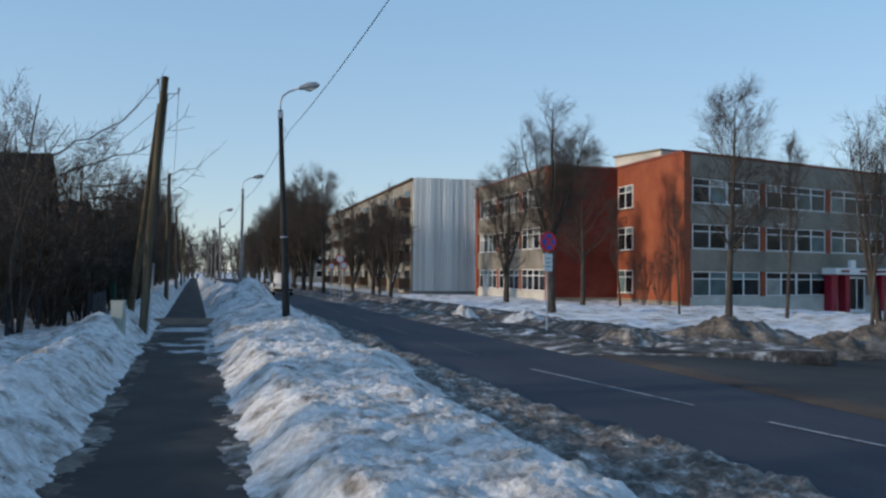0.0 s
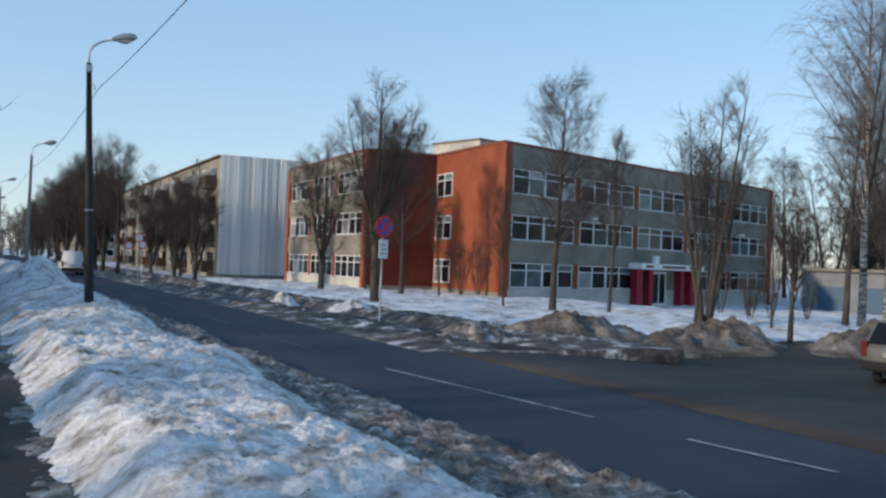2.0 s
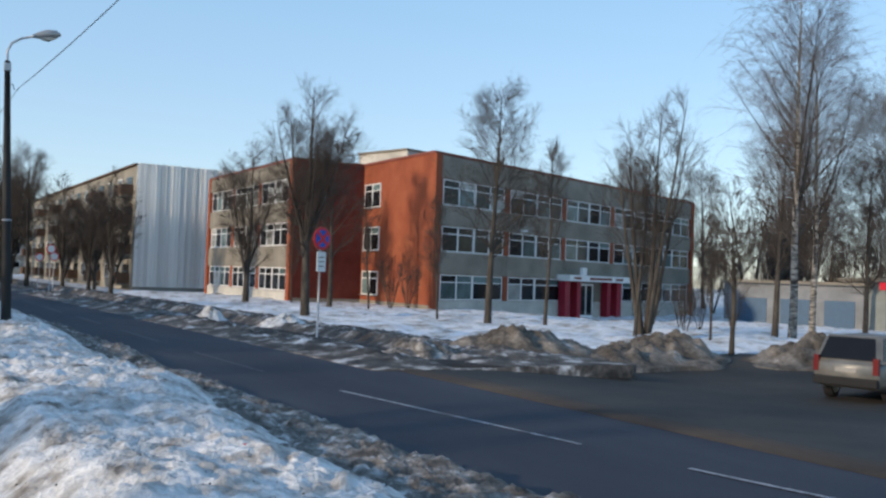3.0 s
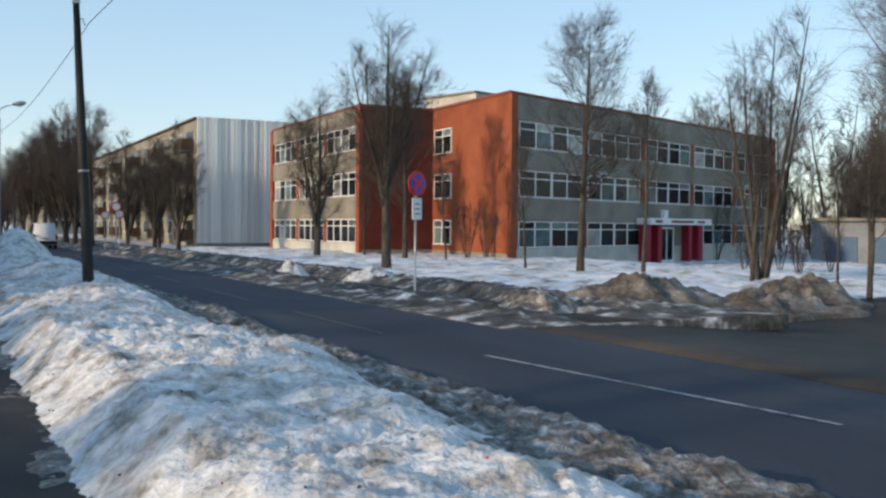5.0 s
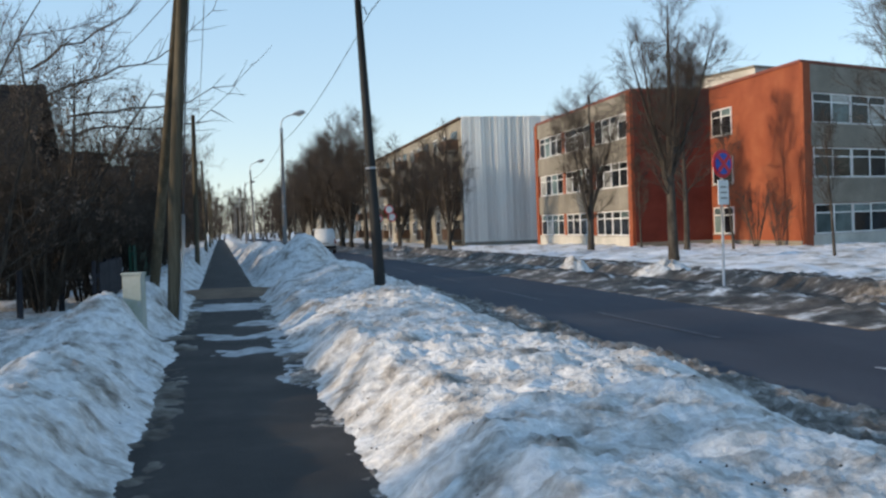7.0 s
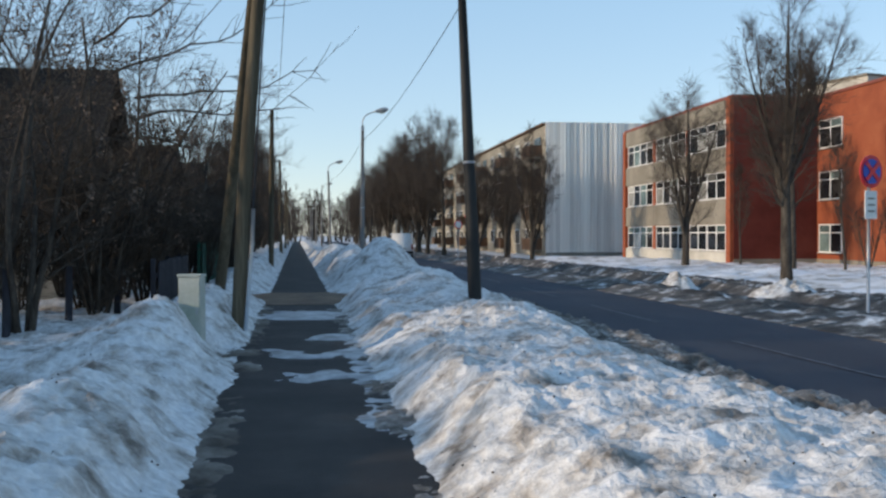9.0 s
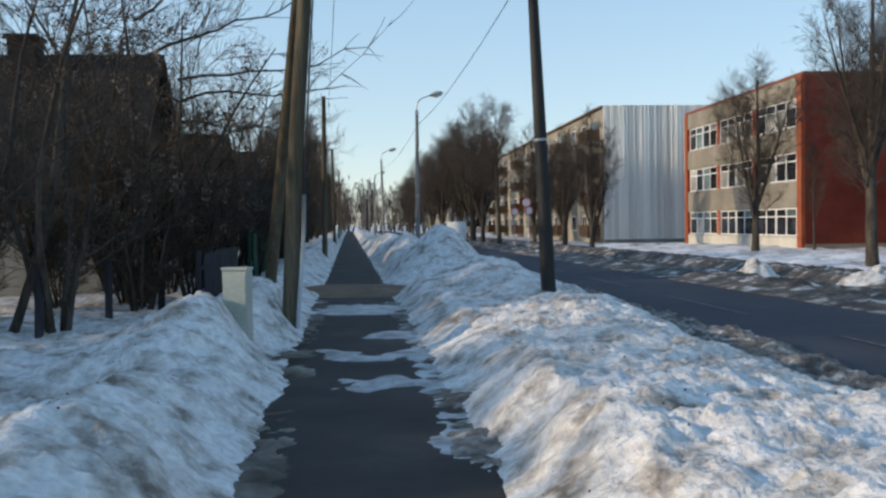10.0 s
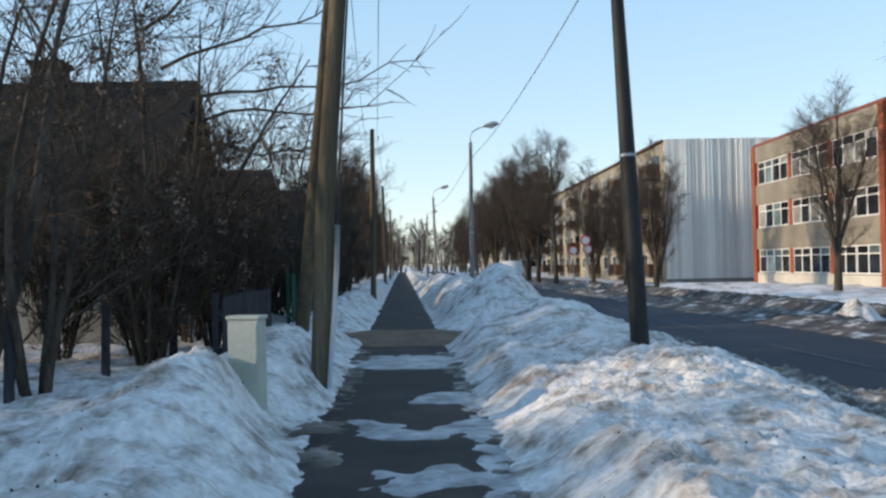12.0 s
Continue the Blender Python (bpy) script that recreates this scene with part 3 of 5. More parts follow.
# ---------- street lamps ----------
def street_lamp(x, y, top, lean, mat, label, away=0.0):
    lamp = thing("street_lamp", label, "street lamp", "street lamps", at=pose(x, y, 0, away, lean, 0))
    part("pole", tubed([(0, 0, -0.3), (0, 0, 0.8), (0, 0, 4), (0, 0, top)], [0.125, 0.12, 0.092, 0.065], 14), mat, lamp)
    part("bracket", boxed(-0.08, 0.08, -0.08, 0.08, top - 0.25, top - 0.05, bevel=0.02), GALV, lamp)
    arm = [(0, 0, top - 0.1), (0.0, 0, top + 0.25), (0.10, 0, top + 0.45), (0.30, 0, top + 0.58), (0.62, 0, top + 0.68)]
    part("arm", tubed(arm, 0.028, 8), GALV, lamp)
    head = bmesh.new()
    tube(head, [(0.56, 0, top + 0.66), (0.68, 0, top + 0.70), (0.9, 0, top + 0.75), (1.10, 0, top + 0.78), (1.2, 0, top + 0.78)], [0.04, 0.08, 0.12, 0.10, 0.03], 12)
    part("lamp_head", head, LAMPMETAL, lamp, "grey lamp head")
    glass = tubed([(0.74, 0, top + 0.65), (0.9, 0, top + 0.66), (1.08, 0, top + 0.70)], [0.05, 0.09, 0.04], 10)
    part("diffuser", glass, LAMPGLASS, lamp)
    part("cable_hook", tubed([(0, 0, top - 0.6), (0.12, 0, top - 0.55), (0.16, 0, top - 0.7)], 0.015, 6), GALV, lamp)
    part("band", tubed([(0, 0, 3.0), (0, 0, 3.04)], 0.112, 14), GALV, lamp, "pale metal band")
    return lamp


street_lamp(0.05, 34.9, 6.85, -2.2, DARKPOLE, "dark tapered street lamp pole standing in the snow bank", -1.5)
for k, (x, y, ln) in enumerate([(-0.75, 63.0, 0.3), (-1.9, 94.8, -1.5), (-2.6, 127, 0), (-3.4, 159, 0), (-4.3, 192, 0.5), (-5.0, 225, 0)]):
    street_lamp(x, y, 6.85, ln, CONCRETE, "grey concrete street lamp with curved arm, farther along the street")


def wire(a, b, sag, r=0.009, name="overhead_wire", label="thin black overhead cable between poles"):
    a, b = Vector(a), Vector(b)
    pts = [a.lerp(b, k / 14) - Vector((0, 0, sag * 4 * (k / 14) * (1 - k / 14))) for k in range(15)]
    return solid(name, tubed(pts, r, 5), CABLE, label, "cable", "overhead cables")


heads = [(0.75, 3.0), (0.05, 34.9), (-0.7, 63.0), (-1.85, 94.8), (-2.6, 127), (-3.4, 159)]
for (x0, y0), (x1, y1) in zip(heads, heads[1:]):
    wire((x0, y0, 6.2), (x1, y1, 6.2), 0.35)

# ---------- wooden pole with strut ----------
pole = thing("utility_pole", "weathered wooden utility pole with leaning strut", "utility pole", at=pose(-4.12, 35.25, 0))
part("post", tubed([(0.02, 0, -0.3), (0.15, 0, 2.5), (0.34, 0, 5), (0.55, 0, 7.7)], [0.125, 0.12, 0.112, 0.10], 12), OLDWOOD, pole)
part("strut", tubed([(-0.75, 3.6, -0.3), (-0.16, 1.9, 3.3), (0.42, 0.12, 6.9)], [0.12, 0.11, 0.09], 12), OLDWOOD, pole)
part("conduit", tubed([(0.17, -0.12, 0.1), (0.29, -0.10, 1.6), (0.31, -0.10, 2.2)], 0.035, 8), GALV, pole, "grey cable conduit")
part("cable", tubed([(0.31, -0.10, 2.2), (0.45, -0.08, 4.6), (0.63, -0.05, 7.2)], 0.016, 6), CABLE, pole)
for z, s in ((7.45, -1), (7.2, 1)):
    part("insulator_hook", tubed([(0.64, 0, z), (0.64 + 0.3 * s, 0, z + 0.02), (0.64 + 0.3 * s, 0, z + 0.18)], [0.015, 0.015, 0.04], 7), GALV, pole)

# ---------- electric cabinet ----------
cab = thing("electric_cabinet", "pale grey-green metal electric cabinet in the snow", "electric cabinet", at=pose(-4.51, 32.6, 0, 0, 0, -12))
CABMAT = material("cabinet_paint", [(0.3, (0.30, 0.34, 0.28)), (0.5, (0.40, 0.43, 0.38)), (0.7, (0.47, 0.49, 0.45))], 2.2, 0.06, 0.55, 0, 0.05, 20)
part("body", boxed(-0.165, 0.165, -0.11, 0.11, -0.1, 1.14, bevel=0.012), CABMAT, cab)
part("lid", boxed(-0.18, 0.18, -0.125, 0.125, 1.142, 1.18, bevel=0.01), CABMAT, cab)
part("door", boxed(-0.15, 0.15, -0.124, -0.111, 0.15, 1.1, bevel=0.004), CABMAT, cab)
part("lock", boxed(0.10, 0.13, -0.133, -0.125, 0.6, 0.68), GALV, cab)

# ---------- no-stopping sign ----------
SIGN_BLUE, SIGN_RED = plain("sign_blue", (0.012, 0.075, 0.42), 0.4), plain("sign_red", (0.62, 0.02, 0.035), 0.4)


def disc(bm, r, y, n=36, r0=0.0):
    a = [bm.verts.new((r * math.cos(2 * math.pi * k / n), y, r * math.sin(2 * math.pi * k / n))) for k in range(n)]
    b = [bm.verts.new((r * math.cos(2 * math.pi * k / n), y + 0.02, r * math.sin(2 * math.pi * k / n))) for k in range(n)]
    for k in range(n):
        bm.faces.new((a[k], a[(k + 1) % n], b[(k + 1) % n], b[k]))
    bm.faces.new(a)
    bm.faces.new(b[::-1])
    bmesh.ops.recalc_face_normals(bm, faces=bm.faces)
    return bm


def round_sign(x, y, zc, r, rz, label, plate, inner=None):
    s = thing("road_sign", label, "road sign", "road signs", at=pose(x, y, 0, 0, 0, rz))
    part("post", tubed([(0, 0, -0.4), (0, 0, zc + r * 0.9)], 0.035, 10), GALV, s)
    face_ = part("disc", disc(bmesh.new(), r, -0.07), SIGN_RED, s, "red-rimmed disc", at=pose(0, 0, zc))
    part("field", disc(bmesh.new(), r * 0.76, -0.092), inner or SIGN_BLUE, face_, "white field" if inner else "blue field")
    for a in (() if inner else (45, 135)):
        part("bar", boxed(-r * 0.75, r * 0.75, -0.108, -0.096, -r * 0.13, r * 0.13), SIGN_RED, face_, "red diagonal bar", at=pose(0, 0 if a == 45 else -0.006, 0, 0, a, 0))
    if plate:
        part("plate", boxed(-0.19, 0.19, -0.07, -0.05, zc - r - 0.68, zc - r - 0.06, bevel=0.006), WHITE, s, "white supplementary plate")
        for k in range(3):
            part("lettering_bar", boxed(-0.11, 0.11, -0.078, -0.0705, zc - r - 0.25 - 0.14 * k, zc - r - 0.215 - 0.14 * k), PANEL, s)
    return s


round_sign(9.33, 38.07, 3.12, 0.36, 20, "round blue no-stopping sign with red cross and white plate", True)


# ---------- trees ----------
BARK = material("grey_brown_bark", [(0.3, (0.034, 0.029, 0.025)), (0.5, (0.066, 0.057, 0.048)), (0.7, (0.108, 0.095, 0.079))], 4, 0.25, 0.9, 0, 0.5, 22, 0.15, (1, 1, 0.3))
TWIG = material("bare_twig", [(0.3, (0.048, 0.039, 0.033)), (0.7, (0.098, 0.080, 0.067))], 2, 0.1, 0.85, 0, 0, 20, 0.15)
DARKBARK = material("dark_maple_bark", [(0.3, (0.030, 0.025, 0.021)), (0.5, (0.062, 0.051, 0.042)), (0.7, (0.105, 0.087, 0.070))], 4, 0.25, 0.9, 0, 0.5, 22, 0.15, (1, 1, 0.3))
BIRCH = material("birch_bark", [(0.40, (0.03, 0.026, 0.023)), (0.50, (0.20, 0.18, 0.155)), (0.65, (0.40, 0.37, 0.33))], 5, 0.1, 0.7, 0, 0.2, 20, 0.2, (0.6, 0.6, 2.5))
BIRCHTWIG = material("birch_twig", [(0.3, (0.085, 0.070, 0.066)), (0.7, (0.17, 0.145, 0.135))], 2, 0.1, 0.85, 0, 0, 20, 0.15)
DRYLEAF = material("dry_seed_leaf", [(0.3, (0.10, 0.072, 0.056)), (0.7, (0.19, 0.145, 0.115))], 3, 0.1, 0.85, 0, 0, 20, 0.15, island=0.35)


def tubes_mesh(name, branches, sides, mat):
    """One mesh out of many tapering tubes."""
    verts, faces = [], []
    ring = [(math.cos(2 * math.pi * k / sides), math.sin(2 * math.pi * k / sides)) for k in range(sides)]
    for pts, radii in branches:
        d = (pts[-1] - pts[0])
        if d.length < 1e-6:
            continue
        d.normalize()
        a = d.cross(Vector((0, 0, 1)) if abs(d.z) < 0.9 else Vector((1, 0, 0))).normalized()
        b = d.cross(a)
        base = len(verts)
        for p, r in zip(pts, radii):
            for c, s in ring:
                verts.append(p + a * (c * r) + b * (s * r))
        for i in range(len(pts) - 1):
            o = base + i * sides
            for k in range(sides):
                k2 = (k + 1) % sides
                faces.append((o + k, o + k2, o + sides + k2, o + sides + k))
    me = bpy.data.meshes.new(name)
    me.from_pydata(verts, [], faces)
    me.materials.append(mat)
    me.polygons.foreach_set("use_smooth", [True] * len(faces))
    return me


def wander(rnd, p, d, length, n, bend, pull):
    """A crooked line; pull > 0 turns it up, < 0 lets it hang."""
    pts = [p.copy()]
    d = d.normalized()
    for _ in range(n):
        d = (d + Vector((rnd.gauss(0, bend), rnd.gauss(0, bend), rnd.gauss(0, bend) + pull))).normalized()
        p = p + d * (length / n)
        pts.append(p)
    return pts


def taper(r0, r1, n):
    return [r0 + (r1 - r0) * k / n for k in range(n + 1)]


def side_way(rnd, d, spread):
    t = Vector((rnd.gauss(0, 1), rnd.gauss(0, 1), rnd.gauss(0, 1)))
    t = (t - d * t.dot(d)).normalized()
    return (d * math.cos(spread) + t * math.sin(spread)).normalized()


def tree(seed, height, stems=1, limbs=16, subs=6, twigs=7, fine=3, spread=0.62, start=0.25, up=0.10, hang=0.0, radius=0.16, limb_len=0.34, bark=None, lean=0.02, dry=0, twig_r=0.007, name="tree", label="bare grey-barked deciduous tree in the snow", fork=0.12, group="bare trees", crook=0.016, leaders=0, parting=(0.25, 0.42), bend=0.04, twig_mat=None, part_way=0.36):
    """A bare tree: stems from the ground, leaders that part from them, limbs, side shoots and twigs."""
    rnd = random.Random(seed)
    trunk, big, thin, tips, lines = [], [], [], [], []
    for s in range(stems):
        a = 2 * math.pi * (s + rnd.random() * 0.5) / stems
        d = Vector((math.cos(a) * fork, math.sin(a) * fork, 1)) if stems > 1 else Vector((rnd.gauss(0, lean), rnd.gauss(0, lean), 1))
        h = height * (1 if s == 0 else rnd.uniform(0.75, 0.98))
        off = Vector((math.cos(a), math.sin(a), 0)) * (0.6 * radius * (stems > 1))
        line = wander(rnd, off + Vector((0, 0, -0.25)), d, h, 12, crook, 0.06 if stems == 1 else 0.02)
        rr = radius * (1 if stems == 1 else 0.72)
        trunk.append((line, [rr * 1.25] + taper(rr, 0.012, 11)))
        lines.append((line, rr, start, 1.0))
        for n in range(leaders):
            f = rnd.uniform(*parting)
            k = int(f * 12)
            b = 2 * math.pi * (n + 0.4 * rnd.random()) / leaders
            r0 = rr * (1 - 0.85 * f) * 0.72
            side = wander(rnd, line[k], Vector((part_way * math.cos(b), part_way * math.sin(b), 1)), h * (1 - f) * rnd.uniform(0.82, 0.98), 12, crook, 0.045)
            big.append((side, taper(r0, 0.010, 12)))
            lines.append((side, r0, 0.16, 1 - f))
    for line, rr, begin, share in lines:
        count = max(4, round(limbs * share ** 0.6))
        for i in range(count):
            f = begin + (0.98 - begin) * (i + rnd.random()) / count
            k = min(int(f * 12), 11)
            p = line[k].lerp(line[k + 1], f * 12 - k)
            dd = (line[k + 1] - line[k]).normalized()
            ll = height * limb_len * share ** 0.5 * (0.22 + 0.85 * math.sin(math.pi * (0.32 + 0.64 * (f - begin) / (1 - begin)))) * rnd.uniform(0.65, 1.2)
            lim = wander(rnd, p, side_way(rnd, dd, spread * rnd.uniform(0.8, 1.25)), ll, 6, bend, up)
            lr = max(0.012, rr * 0.36 * (1.05 - f))
            big.append((lim, taper(lr, 0.006, 6)))
            small = min(1.0, 0.3 + ll / (height * 0.16))
            n_sub, n_tw = max(2, round(subs * small)), max(2, round(twigs * small))
            for j in range(n_sub):
                g = 0.12 + 0.86 * (j + rnd.random()) / n_sub
                q = min(int(g * 6), 5)
                p2 = lim[q].lerp(lim[q + 1], g * 6 - q)
                d2 = (lim[q + 1] - lim[q]).normalized()
                sl = ll * 0.52 * (1.15 - 0.75 * g) * rnd.uniform(0.6, 1.3)
                sub = wander(rnd, p2, side_way(rnd, d2, 0.72), sl, 4, bend, up * 0.8 - hang * 0.5)
                thin.append((sub[::2], taper(max(twig_r * 1.3, lr * 0.35), twig_r, 2)))
                for w in range(n_tw):
                    e = 0.12 + 0.88 * (w + rnd.random()) / n_tw
                    q3 = min(int(e * 4), 3)
                    p3 = sub[q3].lerp(sub[q3 + 1], e * 4 - q3)
                    d3 = (sub[q3 + 1] - sub[q3]).normalized()
                    tl = (0.35 + 0.45 * rnd.random()) * (1 + 2.6 * hang) * (height / 11) ** 0.5
                    tw = wander(rnd, p3, side_way(rnd, d3, 0.62), tl, 3, bend, up * 0.6 - hang)
                    thin.append((tw[::3], taper(twig_r, twig_r * 0.5, 1)) if fine < 2 else ([tw[0], tw[2], tw[3]], taper(twig_r, twig_r * 0.5, 2)))
                    tips.append(tw[-1])
                    for _ in range(fine):
                        k4 = rnd.randint(0, 2)
                        tt = wander(rnd, tw[k4], side_way(rnd, (tw[k4 + 1] - tw[k4]).normalized(), 0.6), tl * 0.6, 2, bend, up * 0.5 - hang * 1.4)
                        thin.append((tt[::2], taper(twig_r * 0.8, twig_r * 0.4, 1)))
    ob = thing(name, label, "tree" if name != "shrub" else "shrub", group)
    for nm, br, sd, mt in (("trunk", trunk, 9, bark or BARK), ("limb_crown", big, 5, DARKBARK if bark is DARKBARK else BARK), ("twig_crown", thin, 3, DARKBARK if bark is DARKBARK else (twig_mat or TWIG))):
        c = new(nm, tubes_mesh(nm, br, sd, mt))
        c.parent = ob
    if dry:
        verts, faces = [], []
        for p in rnd.sample(tips, min(dry, len(tips))):
            for _ in range(14):
                o = p + Vector((rnd.gauss(0, 0.05), rnd.gauss(0, 0.05), rnd.uniform(-0.26, 0.02)))
                x = Vector((rnd.gauss(0, 1), rnd.gauss(0, 1), rnd.gauss(0, 0.6))).normalized() * rnd.uniform(0.018, 0.032)
                y = Vector((rnd.gauss(0, 0.4), rnd.gauss(0, 0.4), -1)).normalized() * rnd.uniform(0.04, 0.07)
                b = len(verts)
                verts += [o, o + x + y * 0.5, o + y, o - x + y * 0.5]
                faces.append((b, b + 1, b + 2, b + 3))
        me = bpy.data.meshes.new("dry_foliage")
        me.from_pydata(verts, [], faces)
        me.materials.append(DRYLEAF)
        c = new("dry_foliage", me)
        c.parent = ob
        tagged(c, "clusters of dry tan seeds", kind="stuff")
    return ob


def plant(ob, x, y, turn=0, size=1.0, z=None):
    ob.matrix_basis = pose(x, y, terrain(x, y) + 0.05 if z is None else z, 0, 0, turn) @ Matrix.Diagonal((size, size, size, 1))
    return ob


def again(ob, x, y, turn, size=1.0, z=None):
    c = copy_thing(ob, pose(0, 0, 0))
    return plant(c, x, y, turn, size, z)


linden = tree(11, 10.9, limbs=22, subs=6, twigs=5, fine=2, leaders=5, parting=(0.25, 0.45), part_way=0.44, radius=0.21, spread=0.70, start=0.26, up=0.06, limb_len=0.18, twig_r=0.0055, label="tall bare linden with several leaders on the school lawn")
plant(linden, 14.3, 51.4, 20)
forked = tree(12, 9.9, limbs=22, subs=7, twigs=6, fine=2, leaders=3, parting=(0.16, 0.30), part_way=0.34, radius=0.20, spread=0.74, start=0.2, up=0.08, limb_len=0.23, twig_r=0.0055, label="bare forked tree before the school windows")
plant(forked, 16.85, 67.7, 80)
single = tree(13, 10.9, limbs=46, subs=7, twigs=6, fine=2, radius=0.17, spread=0.85, start=0.27, up=0.06, limb_len=0.25, twig_r=0.0055, label="bare upright tree with a straight trunk")
plant(single, 21.9, 47.6, 0)
again(single, 20.3, 62.5, 140, 0.93)
multi = tree(14, 9.9, stems=5, limbs=13, subs=5, twigs=5, fine=1, fork=0.21, radius=0.14, spread=0.60, start=0.36, up=0.06, limb_len=0.17, twig_r=0.0055, label="bare tree of several slender stems")
plant(multi, 23.2, 38.3, 30)
slim = tree(15, 7.8, stems=1, limbs=16, subs=5, twigs=5, radius=0.085, spread=0.55, start=0.3, up=0.16, limb_len=0.22, label="thin young bare tree on the lawn", group="young trees")
plant(slim, 23.6, 45.4, 0, 1.08)
again(slim, 20.4, 49.7, 70, 0.75)
again(slim, 22.2, 61.0, 130, 0.85)
again(slim, 19.5, 66.6, 200, 0.7)
again(slim, 22.5, 38.1, 260, 0.9)
again(slim, 24.4, 36.0, 20, 0.62)
again(slim, 28.5, 44.0, 310, 0.7)
lopped = tree(16, 4.8, stems=2, limbs=12, subs=5, twigs=5, fine=1, fork=0.10, radius=0.13, spread=0.7, start=0.5, up=0.06, limb_len=0.26, twig_r=0.0055, label="short pale-stemmed bare tree beside the lane")
plant(lopped, 22.5, 33.2, 0)
birch = tree(17, 16.8, limbs=30, subs=6, twigs=6, fine=1, leaders=2, parting=(0.35, 0.5), radius=0.18, spread=0.66, start=0.24, up=0.04, hang=0.20, bark=BIRCH, name="birch", limb_len=0.25, twig_r=0.005, twig_mat=BIRCHTWIG, label="tall white-barked birch with hanging twigs", group="birches")
plant(birch, 32.8, 39.2, 0)
again(birch, 39.4, 43.4, 100, 0.95)
again(birch, 44.5, 47.5, 50, 0.85)
again(birch, 48.0, 44.5, 160, 0.95)
again(birch, 56.0, 50.0, 10, 1.0)
again(single, 35.5, 42.5, 30, 0.95)
again(single, 41.5, 41.8, 75, 0.9)
shrub = tree(18, 3.6, stems=6, limbs=5, subs=3, twigs=3, fine=1, fork=0.25, radius=0.045, spread=0.45, start=0.2, up=0.12, name="shrub", label="bare many-stemmed shrub against the brick wall", group="shrubs")
plant(shrub, 24.9, 63.5, 0)
again(shrub, 25.0, 61.4, 120, 0.8)
for x, y, a, s in ((30.5, 46.5, 10, 0.6), (33.0, 48.5, 80, 0.7), (36.5, 50.0, 150, 0.7), (28.0, 41.0, 220, 0.6), (40.0, 52.0, 30, 0.8), (45.0, 54.0, 90, 0.8)):
    again(shrub, x, y, a, s)

# rows beyond: along the far kerb before the apartment block, and behind the school
bushy = tree(19, 10.8, limbs=24, subs=6, twigs=5, fine=1, leaders=5, parting=(0.12, 0.34), part_way=0.36, radius=0.19, spread=0.66, start=0.18, up=0.11, twig_r=0.008, limb_len=0.16, label="dense bare street tree beside the far kerb", group="street trees")
woodland = tree(22, 11.5, stems=2, limbs=15, subs=6, twigs=5, fine=0, fork=0.15, radius=0.2, spread=0.95, start=0.06, up=0.04, twig_r=0.019, limb_len=0.26, label="distant bare tree in the hazy woods", group="far trees")
plant(woodland, 6.0, 262.0, 0, 1.1, 0)
rnd = random.Random(4)
first = True
for v in (79, 87.5, 98.4, 103, 110, 116, 122, 128, 134, 141, 148, 156, 164, 173, 183, 194, 206, 220):
    x, y, s = 9.9 + street(v) + rnd.uniform(-0.5, 0.5) + (2.6 if v < 100 else 0), v, (rnd.uniform(0.80, 0.92) if v < 100 else rnd.uniform(1.08, 1.3))
    if first:
        plant(bushy, x, y, 0, s)
        first = False
    else:
        again(forked if v < 90 else (bushy, linden, bushy, single)[int(v) % 4], x, y, rnd.uniform(0, 360), s)
again(bushy, 13.4, 99.2, 115, 0.8)
for x, y, s in ((31.0, 99, 1.2), (36.5, 103, 1.25), (43, 101, 1.15), (68, 92, 1.5), (74, 97, 1.6), (82, 93, 1.5), (61, 96, 1.25), (90, 86, 1.45), (98, 92, 1.5), (78, 78, 1.1), (88, 70, 1.2), (70, 66, 1.0), (96, 62, 1.2), (64, 58, 0.9), (105, 75, 1.3), (112, 60, 1.3)):
    again((bushy, single, bushy)[int(x) % 3], x, y, rnd.uniform(0, 360), s)
for v in (240, 262, 285, 310, 340, 375):
    for u in (-22, -13, -5, 2, 12, 20, 30):
        again(woodland, u + street(v) + rnd.uniform(-2, 2), v + rnd.uniform(-5, 5), rnd.uniform(0, 360), 1.15, 0)

# woods that close the distance beyond the shop and the sheds
rnd = random.Random(21)
for i in range(46):
    a = radians(30 + 52 * (i + rnd.random() * 0.6) / 46)
    r = rnd.uniform(95, 165)
    again((woodland, bushy, woodland)[i % 3], -2 + math.sin(a) * r, 8 + math.cos(a) * r, rnd.uniform(0, 360), rnd.uniform(0.85, 1.35))
for i in range(40):
    a = radians(34 + 48 * (i + rnd.random() * 0.6) / 40)
    r = rnd.uniform(82, 130)
    again(shrub, -2 + math.sin(a) * r, 8 + math.cos(a) * r, rnd.uniform(0, 360), rnd.uniform(1.2, 2.0))
for i in range(34):
    again((woodland, shrub)[i % 2], -34 + 62 * (i + rnd.random()) / 34, rnd.uniform(270, 330), rnd.uniform(0, 360), (1.0, 2.2)[i % 2], 0)


